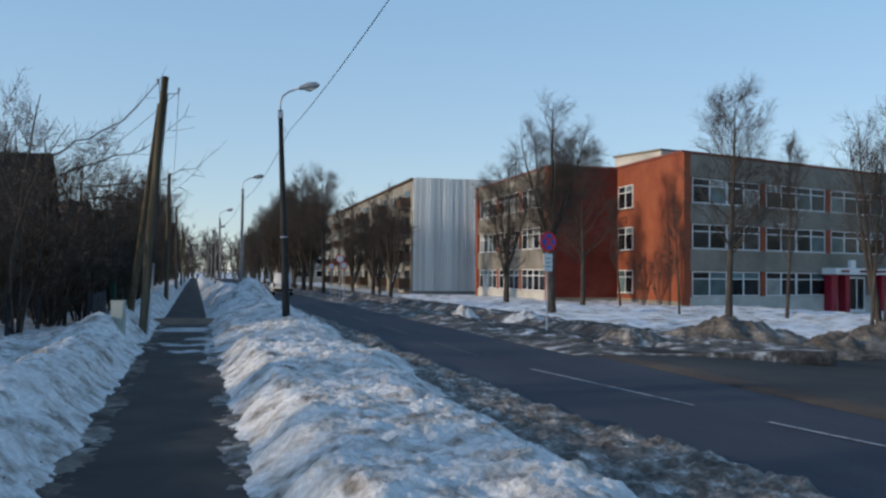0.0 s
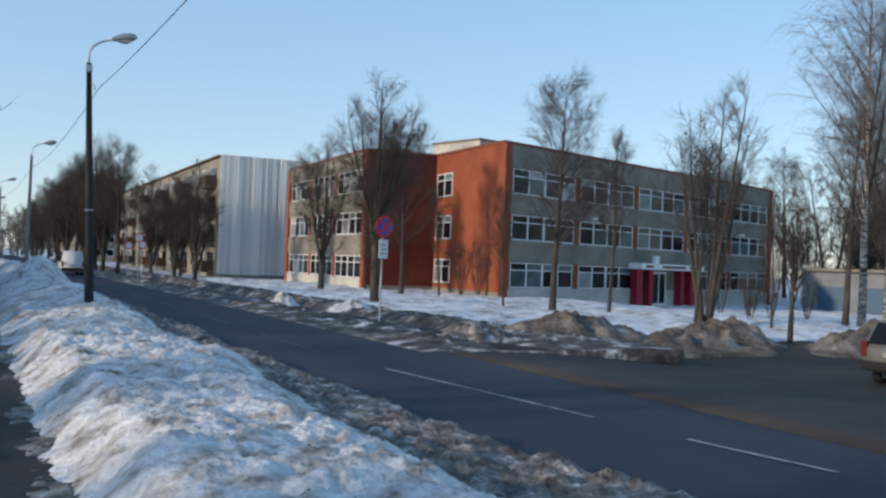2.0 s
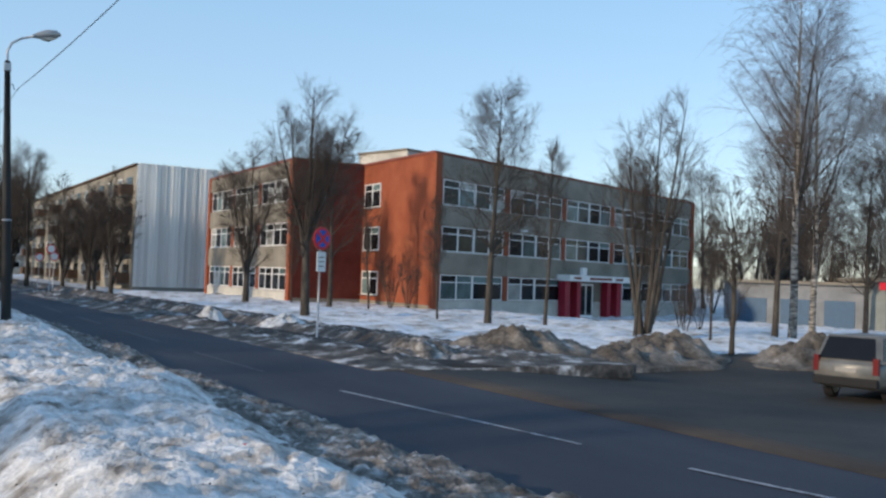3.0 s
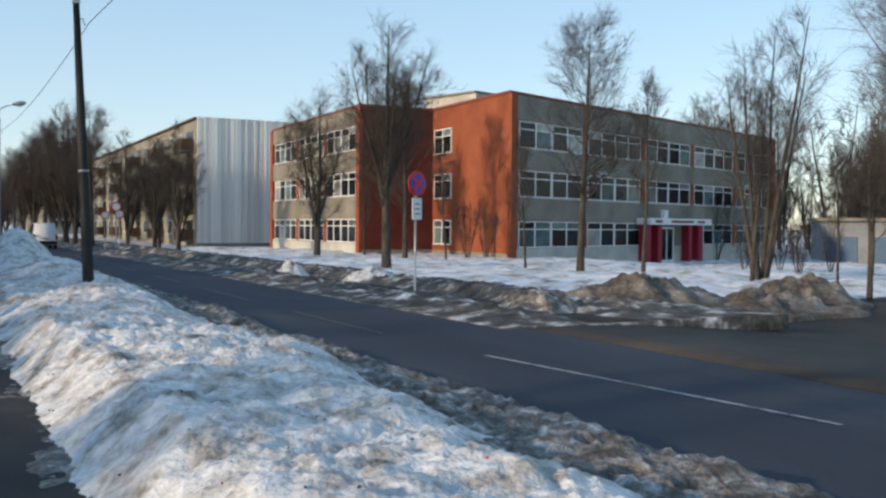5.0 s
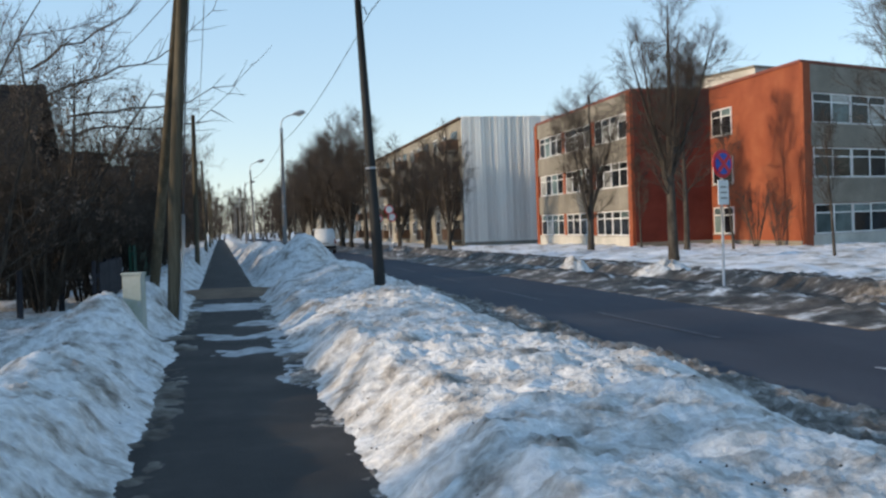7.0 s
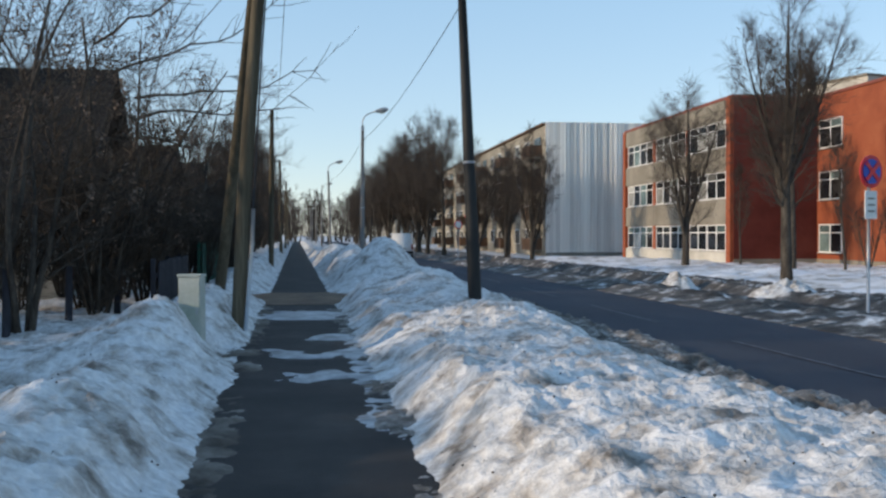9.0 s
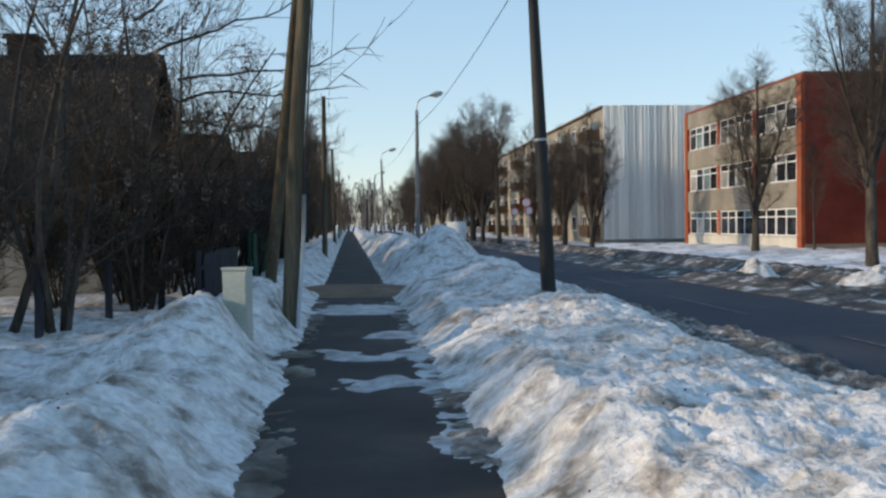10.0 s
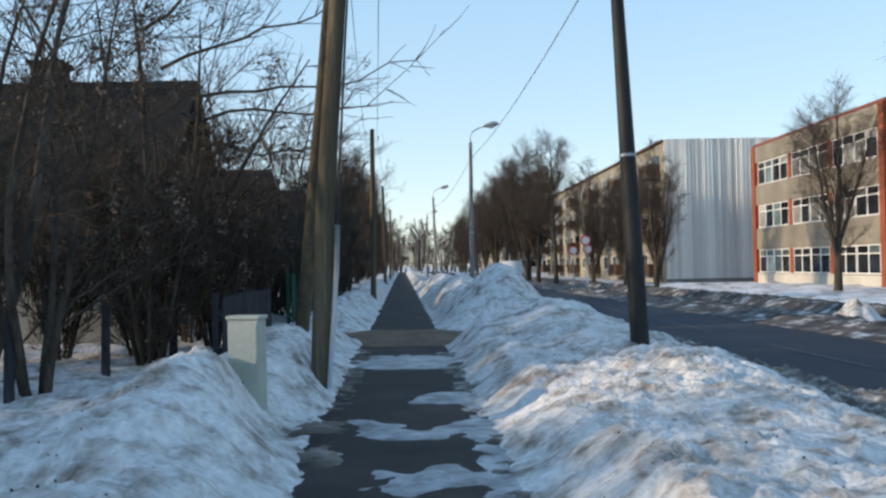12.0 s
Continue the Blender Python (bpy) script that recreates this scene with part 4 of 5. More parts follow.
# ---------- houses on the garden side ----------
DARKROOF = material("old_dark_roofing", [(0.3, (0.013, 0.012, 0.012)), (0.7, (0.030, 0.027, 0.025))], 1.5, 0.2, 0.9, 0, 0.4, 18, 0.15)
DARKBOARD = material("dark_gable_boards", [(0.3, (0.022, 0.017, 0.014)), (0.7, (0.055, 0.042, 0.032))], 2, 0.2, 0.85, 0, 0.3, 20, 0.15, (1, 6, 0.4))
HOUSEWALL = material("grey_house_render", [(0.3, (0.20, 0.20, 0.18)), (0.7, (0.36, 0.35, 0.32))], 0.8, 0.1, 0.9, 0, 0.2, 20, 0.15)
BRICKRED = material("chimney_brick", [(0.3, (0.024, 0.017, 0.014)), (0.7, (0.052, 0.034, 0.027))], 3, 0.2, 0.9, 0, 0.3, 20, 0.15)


def house(x, y, depth, half, eave, ridge, label, chimney=None, wall=None):
    """Gable end towards the street at x, ridge along -x at y."""
    h = thing("house", label, "house", "houses on the garden side", at=pose(x, y, -0.05))
    part("wall", boxed(-depth, -0.25, -half + 0.35, half - 0.35, -0.3, eave + 0.15), wall or HOUSEWALL, h)
    g = bmesh.new()
    a = [(-half + 0.36, eave + 0.152), (half - 0.36, eave + 0.152), (0, ridge - 0.22)]
    lo = [g.verts.new((-0.22, p[0], p[1])) for p in a]
    hi = [g.verts.new((-depth + 0.02, p[0], p[1])) for p in a]
    g.faces.new(lo)
    g.faces.new(hi[::-1])
    for i in range(3):
        g.faces.new((lo[i], hi[i], hi[(i + 1) % 3], lo[(i + 1) % 3]))
    bmesh.ops.recalc_face_normals(g, faces=g.faces)
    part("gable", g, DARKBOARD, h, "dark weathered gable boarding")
    for sgn in (-1, 1):
        r = bmesh.new()
        q = [(0, ridge), (sgn * half, eave), (sgn * half, eave - 0.14), (0, ridge - 0.16)]
        f0 = [r.verts.new((0.35, *p)) for p in q]
        f1 = [r.verts.new((-depth - 0.3, *p)) for p in q]
        r.faces.new(f0)
        r.faces.new(f1[::-1])
        for i in range(4):
            r.faces.new((f0[i], f1[i], f1[(i + 1) % 4], f0[(i + 1) % 4]))
        bmesh.ops.recalc_face_normals(r, faces=r.faces)
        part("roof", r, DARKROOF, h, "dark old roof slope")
    if chimney:
        cx, cz = chimney
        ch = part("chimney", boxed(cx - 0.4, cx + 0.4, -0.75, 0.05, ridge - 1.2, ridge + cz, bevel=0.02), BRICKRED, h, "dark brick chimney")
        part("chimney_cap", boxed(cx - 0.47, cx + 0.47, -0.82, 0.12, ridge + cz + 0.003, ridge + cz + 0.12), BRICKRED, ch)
    for k, wx in enumerate((-depth * 0.75, -depth * 0.42, -depth * 0.15)):
        w = new("window")
        w.parent = h
        w.matrix_basis = Matrix.Translation((wx, -half + 0.35, 0.9))
        f = bmesh.new()
        for bx in ((-0.5, 0.5, 0, 0.07), (-0.5, 0.5, 1.03, 1.1)):
            box(f, bx[0], bx[1], -0.05, 0.0, bx[2], bx[3])
        for vx in (-0.5, -0.035, 0.43):
            box(f, vx, vx + 0.07, -0.048, 0.0, 0.07, 1.03)
        part("frame", f, OLDWOOD, w)
        part("pane", boxed(-0.43, 0.43, -0.02, -0.003, 0.07, 1.03), PANE, w)
    return h


house(-9.3, 49.4, 13, 4.3, 2.5, 7.0, "dark steep-roofed house with pale lower wall", chimney=(-3.6, 0.35))
house(-9.6, 64.0, 12, 5.2, 2.6, 6.0, "dark house with a lower shed-like roof")
house(-10.5, 82.0, 11, 4.5, 2.8, 6.6, "small dark gabled house behind bare trees")
house(-11.0, 100.0, 11, 4.5, 2.8, 6.6, "small dark gabled house farther along")
house(-11.5, 121.0, 11, 4.5, 2.8, 6.6, "small dark gabled house farther along")

maple = tree(31, 8.2, stems=4, limbs=7, subs=5, twigs=5, fine=2, fork=0.30, radius=0.10, spread=0.85, start=0.12, up=0.03, crook=0.07, limb_len=0.36, dry=85, twig_r=0.006, bark=DARKBARK, label="bare box elder with dry seed clusters by the fence", group="garden trees")
plant(maple, -8.2, 34.2, 10, 1, 0)
again(maple, -7.35, 34.3, 255, 0.8, 0)
again(maple, -11.2, 38.0, 60, 0.6, 0)
again(maple, -7.2, 38.3, 130, 0.95, 0)
again(maple, -8.2, 42.8, 200, 0.95, 0)
again(maple, -13.5, 39.5, 300, 0.85, 0)
overhang = []
rnd = random.Random(8)
for p, q in (((-6.6, 39.2, 4.6), (-2.4, 41.6, 6.1)), ((-6.8, 38.8, 4.2), (-2.9, 40.2, 5.2)), ((-7.0, 38.6, 5.0), (-3.2, 39.5, 7.2)), ((-6.9, 39.0, 3.8), (-3.9, 40.8, 4.4)), ((-7.1, 38.2, 5.6), (-4.0, 38.0, 8.0))):
    p, q = Vector(p), Vector(q)
    line = [p.lerp(q, k / 9) + Vector((rnd.gauss(0, 0.06), rnd.gauss(0, 0.06), -0.7 * math.sin(math.pi * k / 9) * (k / 9) + rnd.gauss(0, 0.05))) for k in range(10)]
    overhang.append((line, taper(0.035, 0.006, 9)))
    for k in range(2, 10):
        for _ in range(2):
            w = wander(rnd, line[k], side_way(rnd, (q - p).normalized(), 0.7), rnd.uniform(0.35, 0.9), 4, 0.1, 0.05)
            overhang.append((w, taper(0.009, 0.004, 4)))
arch = thing("tree", "bare young maple with branches arching over the footpath", "tree", "garden trees")
trunk_line = wander(rnd, Vector((-7.15, 38.6, -0.2)), Vector((0.02, 0, 1)), 6.4, 9, 0.02, 0.05)
for nm, br, sd in (("trunk", [(trunk_line, taper(0.09, 0.02, 9))], 8), ("branch_crown", overhang, 5)):
    c = new(nm, tubes_mesh(nm, br, sd, DARKBARK))
    c.parent = arch
thicket = tree(32, 3.9, stems=9, limbs=7, subs=5, twigs=4, fine=1, twig_r=0.009, fork=0.30, radius=0.05, spread=0.5, start=0.12, up=0.08, name="shrub", dry=14, bark=DARKBARK, label="dense bare garden shrub with a few dry leaves", group="garden shrubs")
plant(thicket, -6.9, 37.4, 0, 1, 0)
spots = [(-7.6, 39.2), (-6.6, 40.6), (-7.4, 42.0), (-7.0, 44.8), (-9.2, 44.0), (-12.5, 43.6), (-6.4, 49.5), (-7.3, 52.5), (-6.6, 55.5), (-7.4, 58.5), (-6.6, 62), (-7.6, 66), (-7.0, 70), (-7.8, 74)]
for i, (x, y) in enumerate(spots):
    again(thicket, x, y, i * 77, 0.85 + 0.05 * (i % 6), 0)
for i, (x, y) in enumerate([(-8.7, 38.6), (-10.6, 39.4)]):
    again(thicket, x, y, i * 59, 0.72 + 0.06 * (i % 4), 0)
for i, (x, y, s) in enumerate([(-7.4, 51, 0.95), (-8.0, 57, 1.05), (-6.8, 63.5, 0.95), (-7.8, 70, 1.05), (-7.2, 77, 0.95), (-8.2, 84, 1.05), (-14, 56, 1.3), (-18, 52, 1.3), (-22, 58, 1.35), (-13, 60, 1.2), (-26, 54, 1.3)]):
    again((maple, bushy)[(i + 1) % 3 == 0], x, y, i * 61, s * (0.75 if (i + 1) % 3 == 0 else 1), 0)
for i, v in enumerate((91, 98, 106, 114, 122, 131, 141, 152, 164, 178, 194, 212, 232, 256)):
    again(bushy, -8.0 + street(v) + (i % 3) * 0.6, v, i * 53, 0.92 + 0.06 * (i % 4), 0)
    again(thicket, -6.9 + street(v) - (i % 2) * 0.8, v - 3, i * 31, 1.1, 0)

# unseen low hedge rows and scattered trees, added only to shade the footpath
for i in range(19):
    again(thicket, -9.4 - 0.5 * (i % 3), 2.0 + i * 1.6, i * 41, 0.50 + 0.05 * (i % 4), 0)
for i in range(9):
    again(thicket, -11.4 - 0.4 * (i % 3), 24.5 + i * 1.6, i * 67, 0.80 + 0.05 * (i % 4), 0)
for i, (x, y, s) in enumerate([(-19, 4, 0.8), (-24, 12, 0.9), (-18, 19, 0.75), (-26, 26, 0.9), (-21, 33, 0.8)]):
    again(bushy, x, y, i * 67, s, 0)

# fences
FENCE = material("dark_fence_boards", [(0.3, (0.018, 0.018, 0.022)), (0.7, (0.045, 0.045, 0.055))], 2, 0.2, 0.8, 0, 0.3, 20, 0.2, (1, 1, 0.2), vary=0.35)
GREEN = material("green_fence_paint", [(0.3, (0.010, 0.045, 0.032)), (0.7, (0.02, 0.085, 0.058))], 2, 0.1, 0.7, 0, 0.2, 20, 0.2, (1, 1, 0.3), vary=0.2)


def fence(x0, y0, x1, y1, mat, height, label, gap=0.03, wide=0.11):
    m, n = wall_frame((x0, y0), (x1, y1))
    f = thing("fence", label, "fence", "garden fences", at=m)
    board = finish(boxed(0, wide, -0.012, 0.012, 0.08, height), "board", mat)
    k = 0
    r = random.Random(int(y0 * 10))
    while k * (wide + gap) < n - wide:
        piece("board", board, f, Matrix.Translation((k * (wide + gap), 0, r.uniform(-0.03, 0.03))) @ Matrix.Rotation(radians(r.uniform(-1.2, 1.2)), 4, "Y"))
        k += 1
    for z in (0.4, height - 0.3):
        part("rail", boxed(0, n, 0.014, 0.06, z, z + 0.08), mat, f)
    for i in range(int(n / 2.5) + 1):
        part("post", boxed(i * 2.5, i * 2.5 + 0.09, 0.062, 0.15, -0.3, height + 0.05), mat, f)
    return f


fence(-5.7, 37.0, -6.0, 43.2, FENCE, 1.25, "dark weathered board fence behind the snow bank")
fence(-6.2, 47.8, -6.9, 63.0, GREEN, 1.5, "dark green painted board fence")
fence(-7.1, 63.5, -8.2, 90.0, FENCE, 1.3, "dark board fence farther along the footpath")

for x, y, h in ((-7.5, 33.9, 1.25), (-7.1, 36.0, 1.2), (-6.6, 37.6, 1.3)):
    solid("fence_post", tubed([(0, 0, -0.3), (0.02, 0, h)], [0.07, 0.06], 8), FENCE, "old dark fence post standing in the snow", "fence post", "fence posts", at=pose(x, y, 0))

# poles and lines on the garden side
def wooden_pole(x, y, h, lean):
    p = thing("utility_pole", "plain weathered wooden utility pole by the footpath", "utility pole", "utility poles", at=pose(x, y, 0, 0, lean, 0))
    part("post", tubed([(0, 0, -0.3), (0, 0, h * 0.5), (0, 0, h)], [0.14, 0.125, 0.10], 10), OLDWOOD, p)
    for z, s in ((h - 0.25, -1), (h - 0.5, 1)):
        part("insulator_hook", tubed([(0, 0, z), (0.28 * s, 0, z + 0.02), (0.28 * s, 0, z + 0.18)], [0.015, 0.015, 0.04], 7), GALV, p)
    return p


for x, y, h, ln in ((-5.1, 66, 7.9, 0.5), (-5.9, 97, 7.9, -0.6), (-6.7, 128, 7.9, 0.8), (-7.5, 160, 7.9, 0)):
    wooden_pole(x, y, h, ln)
for dx, dz in ((0.28, 0.0), (-0.28, 0.25)):
    wire((-3.46 + dx, 35.25, 7.4 + dz - 0.1), (-5.1 + dx, 66, 7.55 + dz), 0.5)
    wire((-5.1 + dx, 66, 7.55 + dz), (-5.9 + dx, 97, 7.55 + dz), 0.5)
    wire((-3.46 + dx, 35.25, 7.4 + dz - 0.1), (-9.5, 49.0 + dx, 5.6), 0.4)


# ---------- thin snow left on the footpath, and the sanded crossing ----------
def patch(pts, z, mat, name, label, seed, category, group=""):
    """A flat irregular patch from a few corners, with a ragged edge."""
    bm = bmesh.new()
    ring = []
    n = len(pts)
    for i in range(n):
        a, b = Vector(pts[i]), Vector(pts[(i + 1) % n])
        for k in range(10):
            p = a.lerp(b, k / 10)
            o = 0.10 * bumps(p.x, p.y, 2.1, seed) + 0.05 * bumps(p.x, p.y, 6.5, seed)
            ring.append((p.x + o, p.y + 2.2 * o))
    top = [bm.verts.new((x, y, z)) for x, y in ring]
    c = Vector((sum(p[0] for p in ring) / len(ring), sum(p[1] for p in ring) / len(ring)))
    inner = [bm.verts.new((c.x + (x - c.x) * 0.8, c.y + (y - c.y) * 0.8, z + 0.012)) for x, y in ring]
    k = len(ring)
    for i in range(k):
        bm.faces.new((top[i], top[(i + 1) % k], inner[(i + 1) % k], inner[i]))
    f = bm.faces.new(inner)
    bmesh.ops.triangulate(bm, faces=[f])
    bmesh.ops.recalc_face_normals(bm, faces=bm.faces)
    return solid(name, bm, mat, label, category, group, kind="structure" if name == "pavement_sand" else "")


WET_SNOW = material("thin_wet_snow", [(0.36, (0.10, 0.10, 0.105)), (0.5, (0.26, 0.27, 0.29)), (0.68, (0.48, 0.50, 0.53))], 2.6, 0.18, 0.45, 0, 0.3, 20, 0.4)
def film_height(u, v):
    """Thin snow left in bands across the path and in a strip along its road side."""
    strip = 0.54 * ease(-2.45, -2.10, u + 0.25 * bumps(0, v, 0.7, 54)) * ease(25.0, 27.5, v) * ease(37, 33, v)
    across = 0.0
    for at, wide, inner, amount in ((39.2, 1.3, -3.75, 0.95), (34.6, 0.5, -2.95, 0.8), (32.5, 0.38, -3.5, 0.75), (30.2, 0.45, -3.05, 0.8)):
        d = (v - at + 0.9 * bumps(u, v, 0.8, at) + 0.4 * bumps(u, v, 2.6, at)) / wide
        across = max(across, amount * math.exp(-d ** 4) * ease(inner - 0.2, inner + 0.3, u + 0.3 * bumps(u, v, 1.7, 55)))
    ragged = 0.28 * bumps(u * 0.5, v, 1.6, 51) + 0.26 * bumps(u, v, 3.4, 52) + 0.20 * bumps(u, v, 8, 53)
    return 0.015 + 0.030 * max(-0.8, min(0.6, max(strip, across) - 0.40 + ragged))


sheet("snow_film", field(steps(-3.75, -1.9, 60), steps(23.5, 43, 420), film_height, skirt=0.02), WET_SNOW, "thin wet snow streaks lying on the footpath", "snow patch", "stuff")
patch([(-7.0, 42.6), (-1.1, 42.0), (-0.9, 47.2), (-7.2, 47.6)], 0.022, SAND, "pavement_sand", "brown sanded driveway crossing the footpath", 8.8, "driveway")


# ---------- grit and litter on the snow ----------
def grit(height, u0, u1, v0, v1, count, seed, label):
    """Small dark stones and clods lying on a snow surface."""
    r = random.Random(seed)
    verts, faces = [], []
    for _ in range(count):
        u, v, g = r.uniform(u0, u1), r.uniform(v0, v1), r.uniform(0.004, 0.012)
        if bumps(u, v, 0.9, seed) < -0.1:
            continue
        c = Vector((u + street(v), v, height(u, v) + g * 0.3))
        b = len(verts)
        verts += [c + Vector((math.cos(a) * g * r.uniform(0.7, 1.5), math.sin(a) * g * r.uniform(0.7, 1.5), 0)) for a in (0, 1.6, 3.1, 4.7)] + [c + Vector((0, 0, g)), c - Vector((0, 0, g))]
        for i in range(4):
            faces += [(b + i, b + (i + 1) % 4, b + 4), (b + (i + 1) % 4, b + i, b + 5)]
    me = bpy.data.meshes.new("grit")
    me.from_pydata(verts, [], faces)
    return sheet("grit", me, MUD, label, "grit", "stuff")


grit(bank_height, -1.9, 1.2, 12, 36, 700, 91, "dark grit scattered over the old snow")
grit(left_height, -5.6, -3.8, 14, 36, 500, 92, "dark grit scattered over the old snow")
scrap = boxed(-0.018, 0.018, -0.012, 0.012, 0, 0.008, bevel=0.003)
solid("litter", scrap, SIGN_RED, "small red scrap of litter on the snow bank", "litter", at=pose(0.32, 18.1, bank_height(0.32 - street(18.1), 18.1) + 0.004, 8, 5, 30))


# ---------- vehicles ----------
def car(x, y, rz, paint, label, length=4.45, width=1.77, height=1.68, z=0.0, van=False):
    """An estate or off-road car; its nose along +y."""
    c = thing("car", label, "car", at=pose(x, y, z, 0, 0, rz))
    half = length / 2
    hood = 0.98 * height / 1.68
    rows = [(-half, 0.50, 0.92), (-half + 0.05, 0.38, 1.0), (-half + 0.6, 0.30, 1.02), (0.0, 0.28, 1.0), (half - 1.15, 0.30, hood), (half - 0.25, 0.34, 0.84), (half, 0.45, 0.70)]
    bm = bmesh.new()
    rings = []
    for yy, lo, hi in rows:
        pinch = 0.93 if abs(yy) > half - 0.1 else 1.0
        w = width / 2 * pinch
        prof = [(-w * 0.92, lo), (-w, lo + 0.15), (-w, hi - 0.16), (-w * 0.95, hi), (w * 0.95, hi), (w, hi - 0.16), (w, lo + 0.15), (w * 0.92, lo)]
        rings.append([bm.verts.new((px, yy, pz)) for px, pz in prof])
    for a, b in zip(rings, rings[1:]):
        for i in range(8):
            bm.faces.new((a[i], a[(i + 1) % 8], b[(i + 1) % 8], b[i]))
    bm.faces.new(rings[0])
    bm.faces.new(rings[-1][::-1])
    bmesh.ops.recalc_face_normals(bm, faces=bm.faces)
    bmesh.ops.bevel(bm, geom=[e for e in bm.edges if e.calc_face_angle(0) > 0.6], offset=0.03, segments=2, affect="EDGES")
    body = part("body", bm, paint, c, "", True)
    top = bmesh.new()
    rows = [(-half + 0.04, 0.99, -half + 0.28, 1.0), (half - 1.25, 0.985, half - 1.95, 1.0)]
    lo = [top.verts.new((sx * width / 2 * 0.95, yy, 0.98)) for yy in (-half + 0.06, half - 1.2) for sx in (-1, 1)]
    hi = [top.verts.new((sx * width / 2 * 0.78, yy, height)) for yy in (-half + 0.36, half - 1.95) for sx in (-1, 1)]
    for q in ((lo[0], lo[1], hi[1], hi[0]), (lo[1], lo[3], hi[3], hi[1]), (lo[3], lo[2], hi[2], hi[3]), (lo[2], lo[0], hi[0], hi[2]), (hi[0], hi[1], hi[3], hi[2])):
        top.faces.new(q)
    bmesh.ops.recalc_face_normals(top, faces=top.faces)
    bmesh.ops.bevel(top, geom=list(top.edges), offset=0.05, segments=2, affect="EDGES")
    part("cabin", top, paint, c, "", True)

    def window_quad(a, b, cc, d, out, nm):
        g = bmesh.new()
        vs = [Vector(p) for p in (a, b, cc, d)]
        mid = sum(vs, Vector()) / 4
        f = [g.verts.new(mid + (p - mid) * 0.86 + Vector(out) * 0.012) for p in vs]
        r = [g.verts.new(mid + (p - mid) * 0.86 - Vector(out) * 0.01) for p in vs]
        g.faces.new(f)
        g.faces.new(r[::-1])
        for i in range(4):
            g.faces.new((f[i], r[i], r[(i + 1) % 4], f[(i + 1) % 4]))
        bmesh.ops.recalc_face_normals(g, faces=g.faces)
        part(nm, g, CARGLASS, c)
    wl, wh = width / 2 * 0.95, width / 2 * 0.78
    y0, y1, t0, t1 = -half + 0.06, half - 1.2, -half + 0.36, half - 1.95
    if not van:
        window_quad((-wl, y0, 1.0), (wl, y0, 1.0), (wh, t0, height), (-wh, t0, height), (0, -1, 0.4), "rear_window")
    window_quad((-wl, y1, 1.0), (wl, y1, 1.0), (wh, t1, height), (-wh, t1, height), (0, 0.7, 0.7), "windscreen")
    ym, tm = (y0 + y1) / 2 - 0.1, (t0 + t1) / 2
    for s in (-1, 1):
        window_quad((s * wl, y0 + 0.1, 1.0), (s * wl, ym, 1.0), (s * wh, tm, height), (s * wh, t0 + 0.1, height), (s, 0, 0.3), "side_window")
        window_quad((s * wl, ym + 0.06, 1.0), (s * wl, y1 - 0.1, 1.0), (s * wh, t1 - 0.05, height), (s * wh, tm + 0.06, height), (s, 0, 0.3), "side_window")
        part("tail_light", boxed(s * width / 2 * 0.86 - 0.07, s * width / 2 * 0.86 + 0.07, -half - 0.015, -half + 0.08, 0.72, 1.12, bevel=0.015), TAILRED, c, "red tail light")
        part("headlight", boxed(s * width / 2 * 0.72 - 0.16, s * width / 2 * 0.72 + 0.16, half - 0.12, half + 0.012, 0.60, 0.76, bevel=0.02), WHITE, c, "clear headlight")
        part("mirror", boxed(s * (width / 2 + 0.08) - 0.09, s * (width / 2 + 0.08) + 0.09, half - 1.55, half - 1.45, 0.98, 1.14, bevel=0.02), BLACK, c)
        for yy in (-half + 0.85, half - 0.85):
            wh_ = new("wheel")
            wh_.parent = c
            wh_.matrix_basis = pose(s * (width / 2 - 0.13), yy, 0.33, 0, 90, 0)
            part("tyre", tubed([(0, 0, -0.11), (0, 0, -0.08), (0, 0, 0.08), (0, 0, 0.11)], [0.27, 0.33, 0.33, 0.27], 24), BLACK, wh_)
            part("rim", tubed([(0, 0, -0.115), (0, 0, 0.115)], 0.2, 18), GALV, wh_)
    part("bumper", boxed(-width / 2 * 0.93, width / 2 * 0.93, -half - 0.06, -half + 0.12, 0.40, 0.62, bevel=0.04), BLACK, c, "dark rear bumper")
    part("bumper", boxed(-width / 2 * 0.93, width / 2 * 0.93, half - 0.12, half + 0.05, 0.36, 0.58, bevel=0.04), BLACK, c, "dark front bumper")
    part("plate", boxed(-0.26, 0.26, -half - 0.008, -half + 0.02, 0.74, 0.85), PLATE, c)
    return c


CARGLASS = plain("car_glass", (0.010, 0.011, 0.014), 0.12, 0, 0.2)
TAILRED = plain("tail_light_red", (0.12, 0.008, 0.010), 0.3)
PLATE = plain("plate_grey", (0.30, 0.29, 0.27), 0.6)
SILVER = material("dusty_silver_paint", [(0.3, (0.13, 0.13, 0.12)), (0.7, (0.23, 0.22, 0.20))], 2, 0.05, 0.4, 0.3, 0.02, 20, 0.4)
VANWHITE = plain("van_white", (0.62, 0.61, 0.58), 0.45)
car(20.0, 25.7, -78, SILVER, "dusty silver off-road car parked on the forecourt", 4.4, 1.72, 1.62, z=-0.66)
car(3.3, 92.0, 2, VANWHITE, "white van standing in the road beside the snow bank", 4.6, 1.8, 1.95, z=-0.07, van=True)


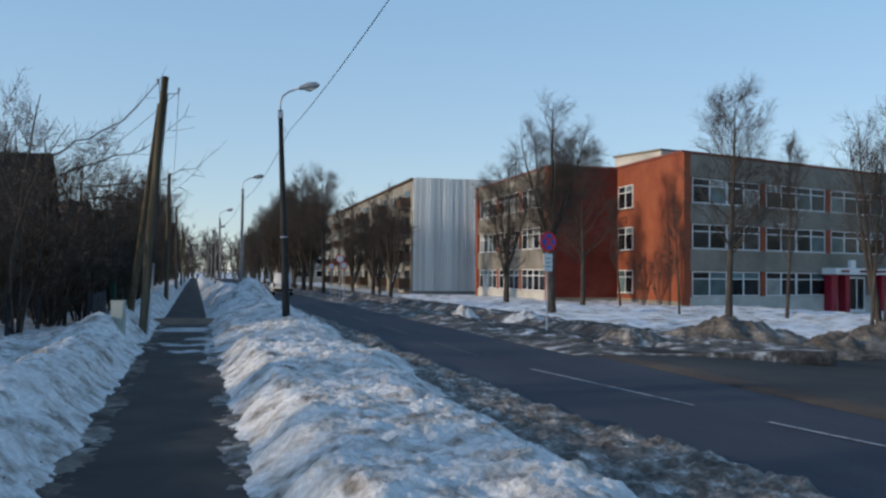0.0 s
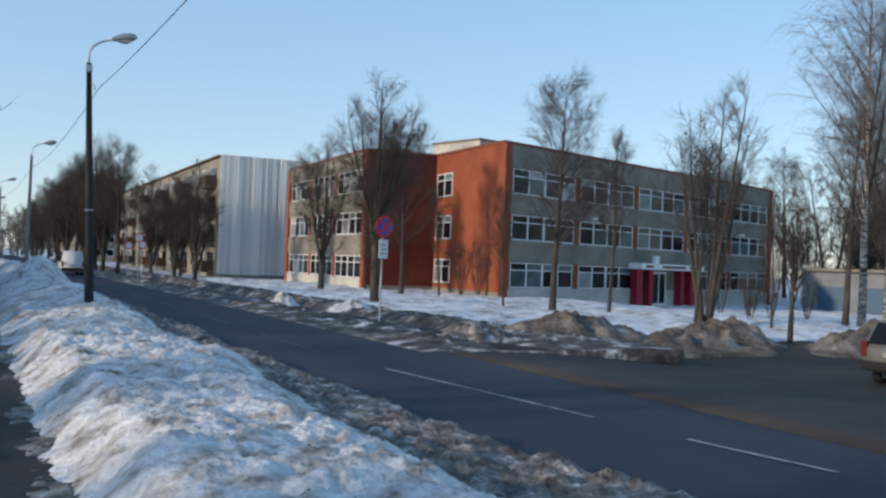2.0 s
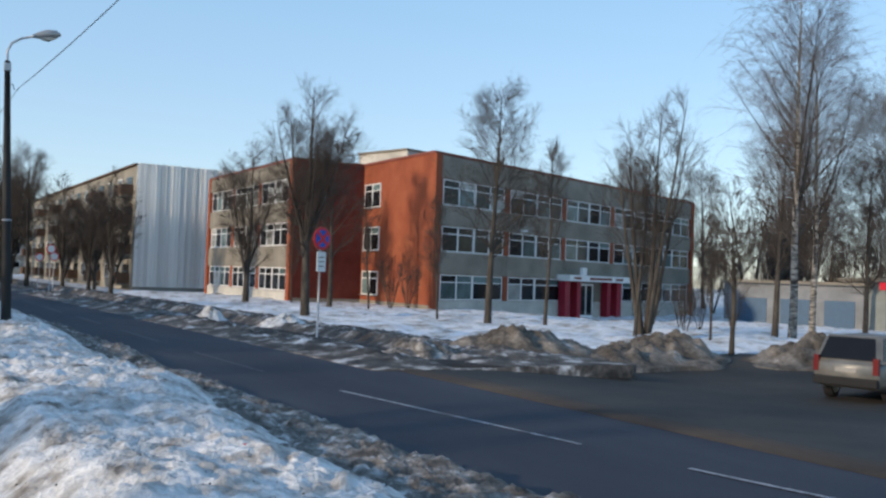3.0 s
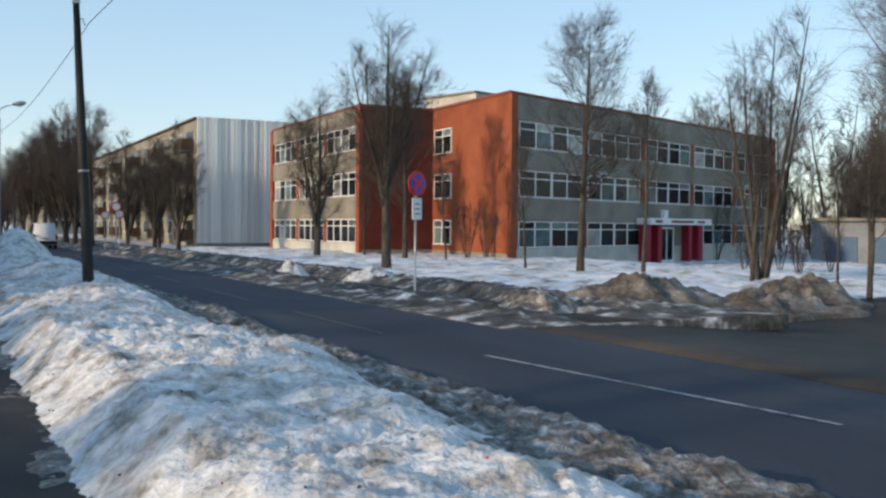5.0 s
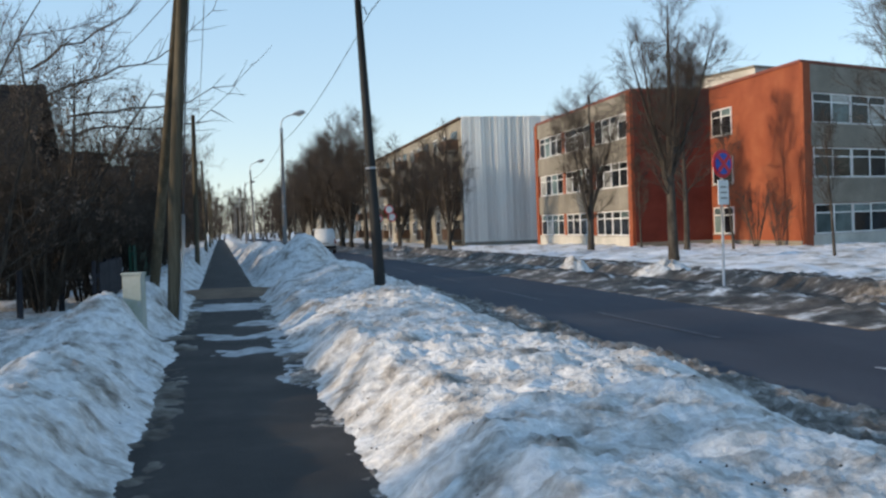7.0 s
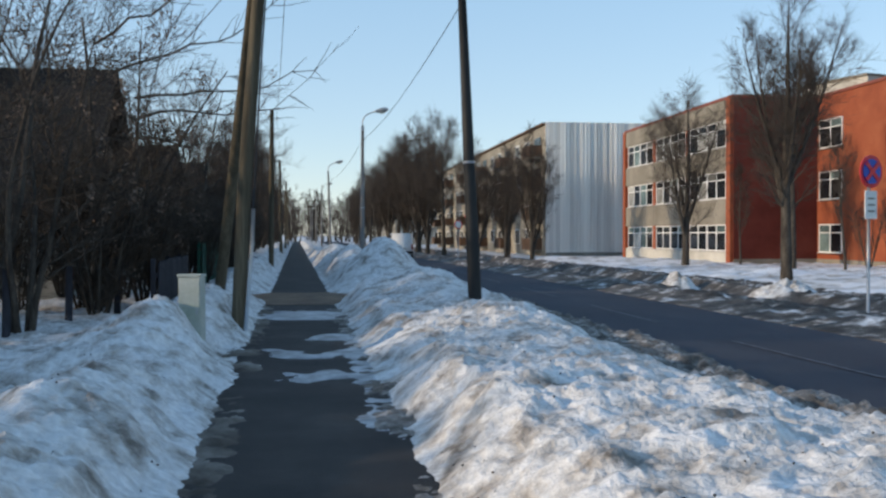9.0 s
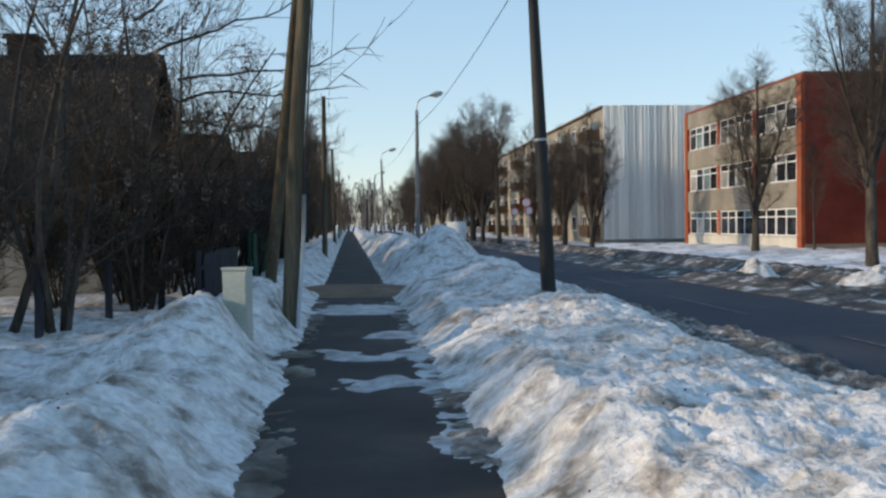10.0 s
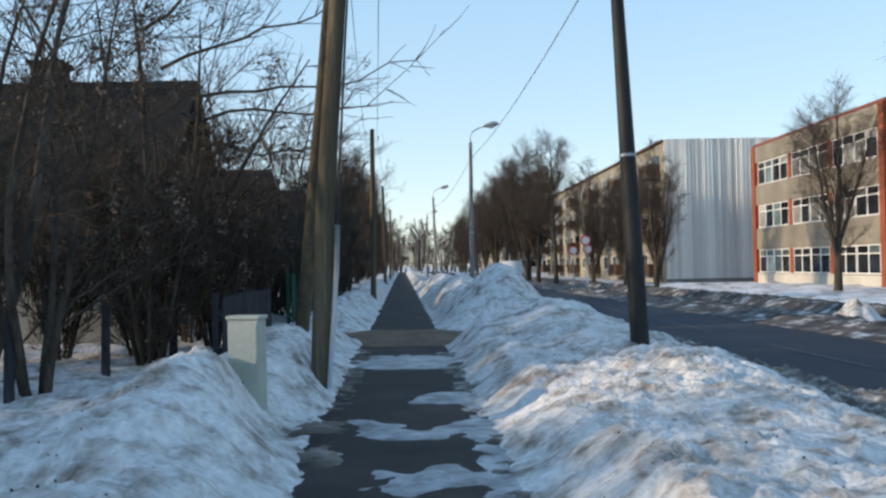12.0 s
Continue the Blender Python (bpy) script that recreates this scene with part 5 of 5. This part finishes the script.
# ---------- sheds and shop beyond the lawn ----------
SHEDGREY = material("grey_shed_wall", [(0.3, (0.16, 0.17, 0.18)), (0.7, (0.27, 0.28, 0.29))], 0.6, 0.1, 0.85, 0, 0.2, 20, 0.2)
SHEDBLUE = plain("blue_metal_door", (0.045, 0.10, 0.17), 0.5)
SHOPWALL = material("pale_shop_wall", [(0.3, (0.20, 0.21, 0.19)), (0.7, (0.31, 0.32, 0.29))], 0.5, 0.06, 0.8, 0, 0.1, 20, 0.2)
mg, lg = wall_frame((59.0, 68.0), (64.5, 58.5))
shed = thing("garage", "low grey garage row with blue doors and snowy roof", "garage", at=Matrix.Translation((0, 0, 0)))
part("wall", boxed(0, lg, 0, 7, -1.6, 2.6), SHEDGREY, shed, at=mg)
part("roof", boxed(-0.3, lg + 0.3, -0.4, 7.3, 2.603, 2.85), PANEL, shed, at=mg)
for x in (1.2, 4.6, 8.0):
    part("door", boxed(x, x + 2.3, -0.06, 0.02, -0.95, 1.35, bevel=0.01), SHEDBLUE, shed, "blue metal garage door", at=mg)
mg2, lg2 = wall_frame((64.6, 58.4), (86.0, 40.0))
shop = thing("shop", "long pale single-storey shop with a red sign", "shop building")
part("wall", boxed(0, lg2, 0, 10, -1.6, 3.0), SHOPWALL, shop, at=mg2)
part("roof", boxed(-0.3, lg2 + 0.3, -0.6, 10.3, 3.003, 3.3), PANEL, shop, at=mg2)
part("sign_board", boxed(0.8, 3.4, -0.72, -0.61, 2.35, 2.95, bevel=0.01), SIGN_RED, shop, "plain red sign board", at=mg2)
for k in range(6):
    part("door", boxed(1.5 + k * 4.2, 4.2 + k * 4.2, -0.06, 0.02, -0.9, 1.7, bevel=0.01), SHEDBLUE if k % 2 == 0 else PANEL, shop, at=mg2)

# small round warning signs farther along the far kerb
for x, y, zc in ((7.6, 84.0, 3.1), (8.4, 88.0, 2.6)):
    round_sign(x, y, zc, 0.34, 5, "small red-rimmed white road sign by the far kerb", False, WHITE)
round_sign(7.1, 86, 2.5, 0.3, 5, "small red-rimmed white road sign by the far kerb", False, WHITE)

# far houses across the end of the street
far = thing("apartment_block", "distant pale apartment block beyond the street trees", "apartment block")
part("wall", boxed(12, 24, 205, 275, -0.5, 13.5), BLOCKWALL, far)
part("roof", boxed(11.7, 24.3, 204.7, 275.3, 13.503, 13.8), BALCONY, far)
for s in range(5):
    for k in range(5):
        w = new("window")
        w.parent = far
        part("frame", boxed(12.9 + k * 2.2, 14.3 + k * 2.2, 204.94, 205.0, 1.0 + s * 2.6, 2.4 + s * 2.6), WHITE, w)
        part("pane", boxed(13.0 + k * 2.2, 14.2 + k * 2.2, 204.90, 204.937, 1.1 + s * 2.6, 2.3 + s * 2.6), PANE, w)
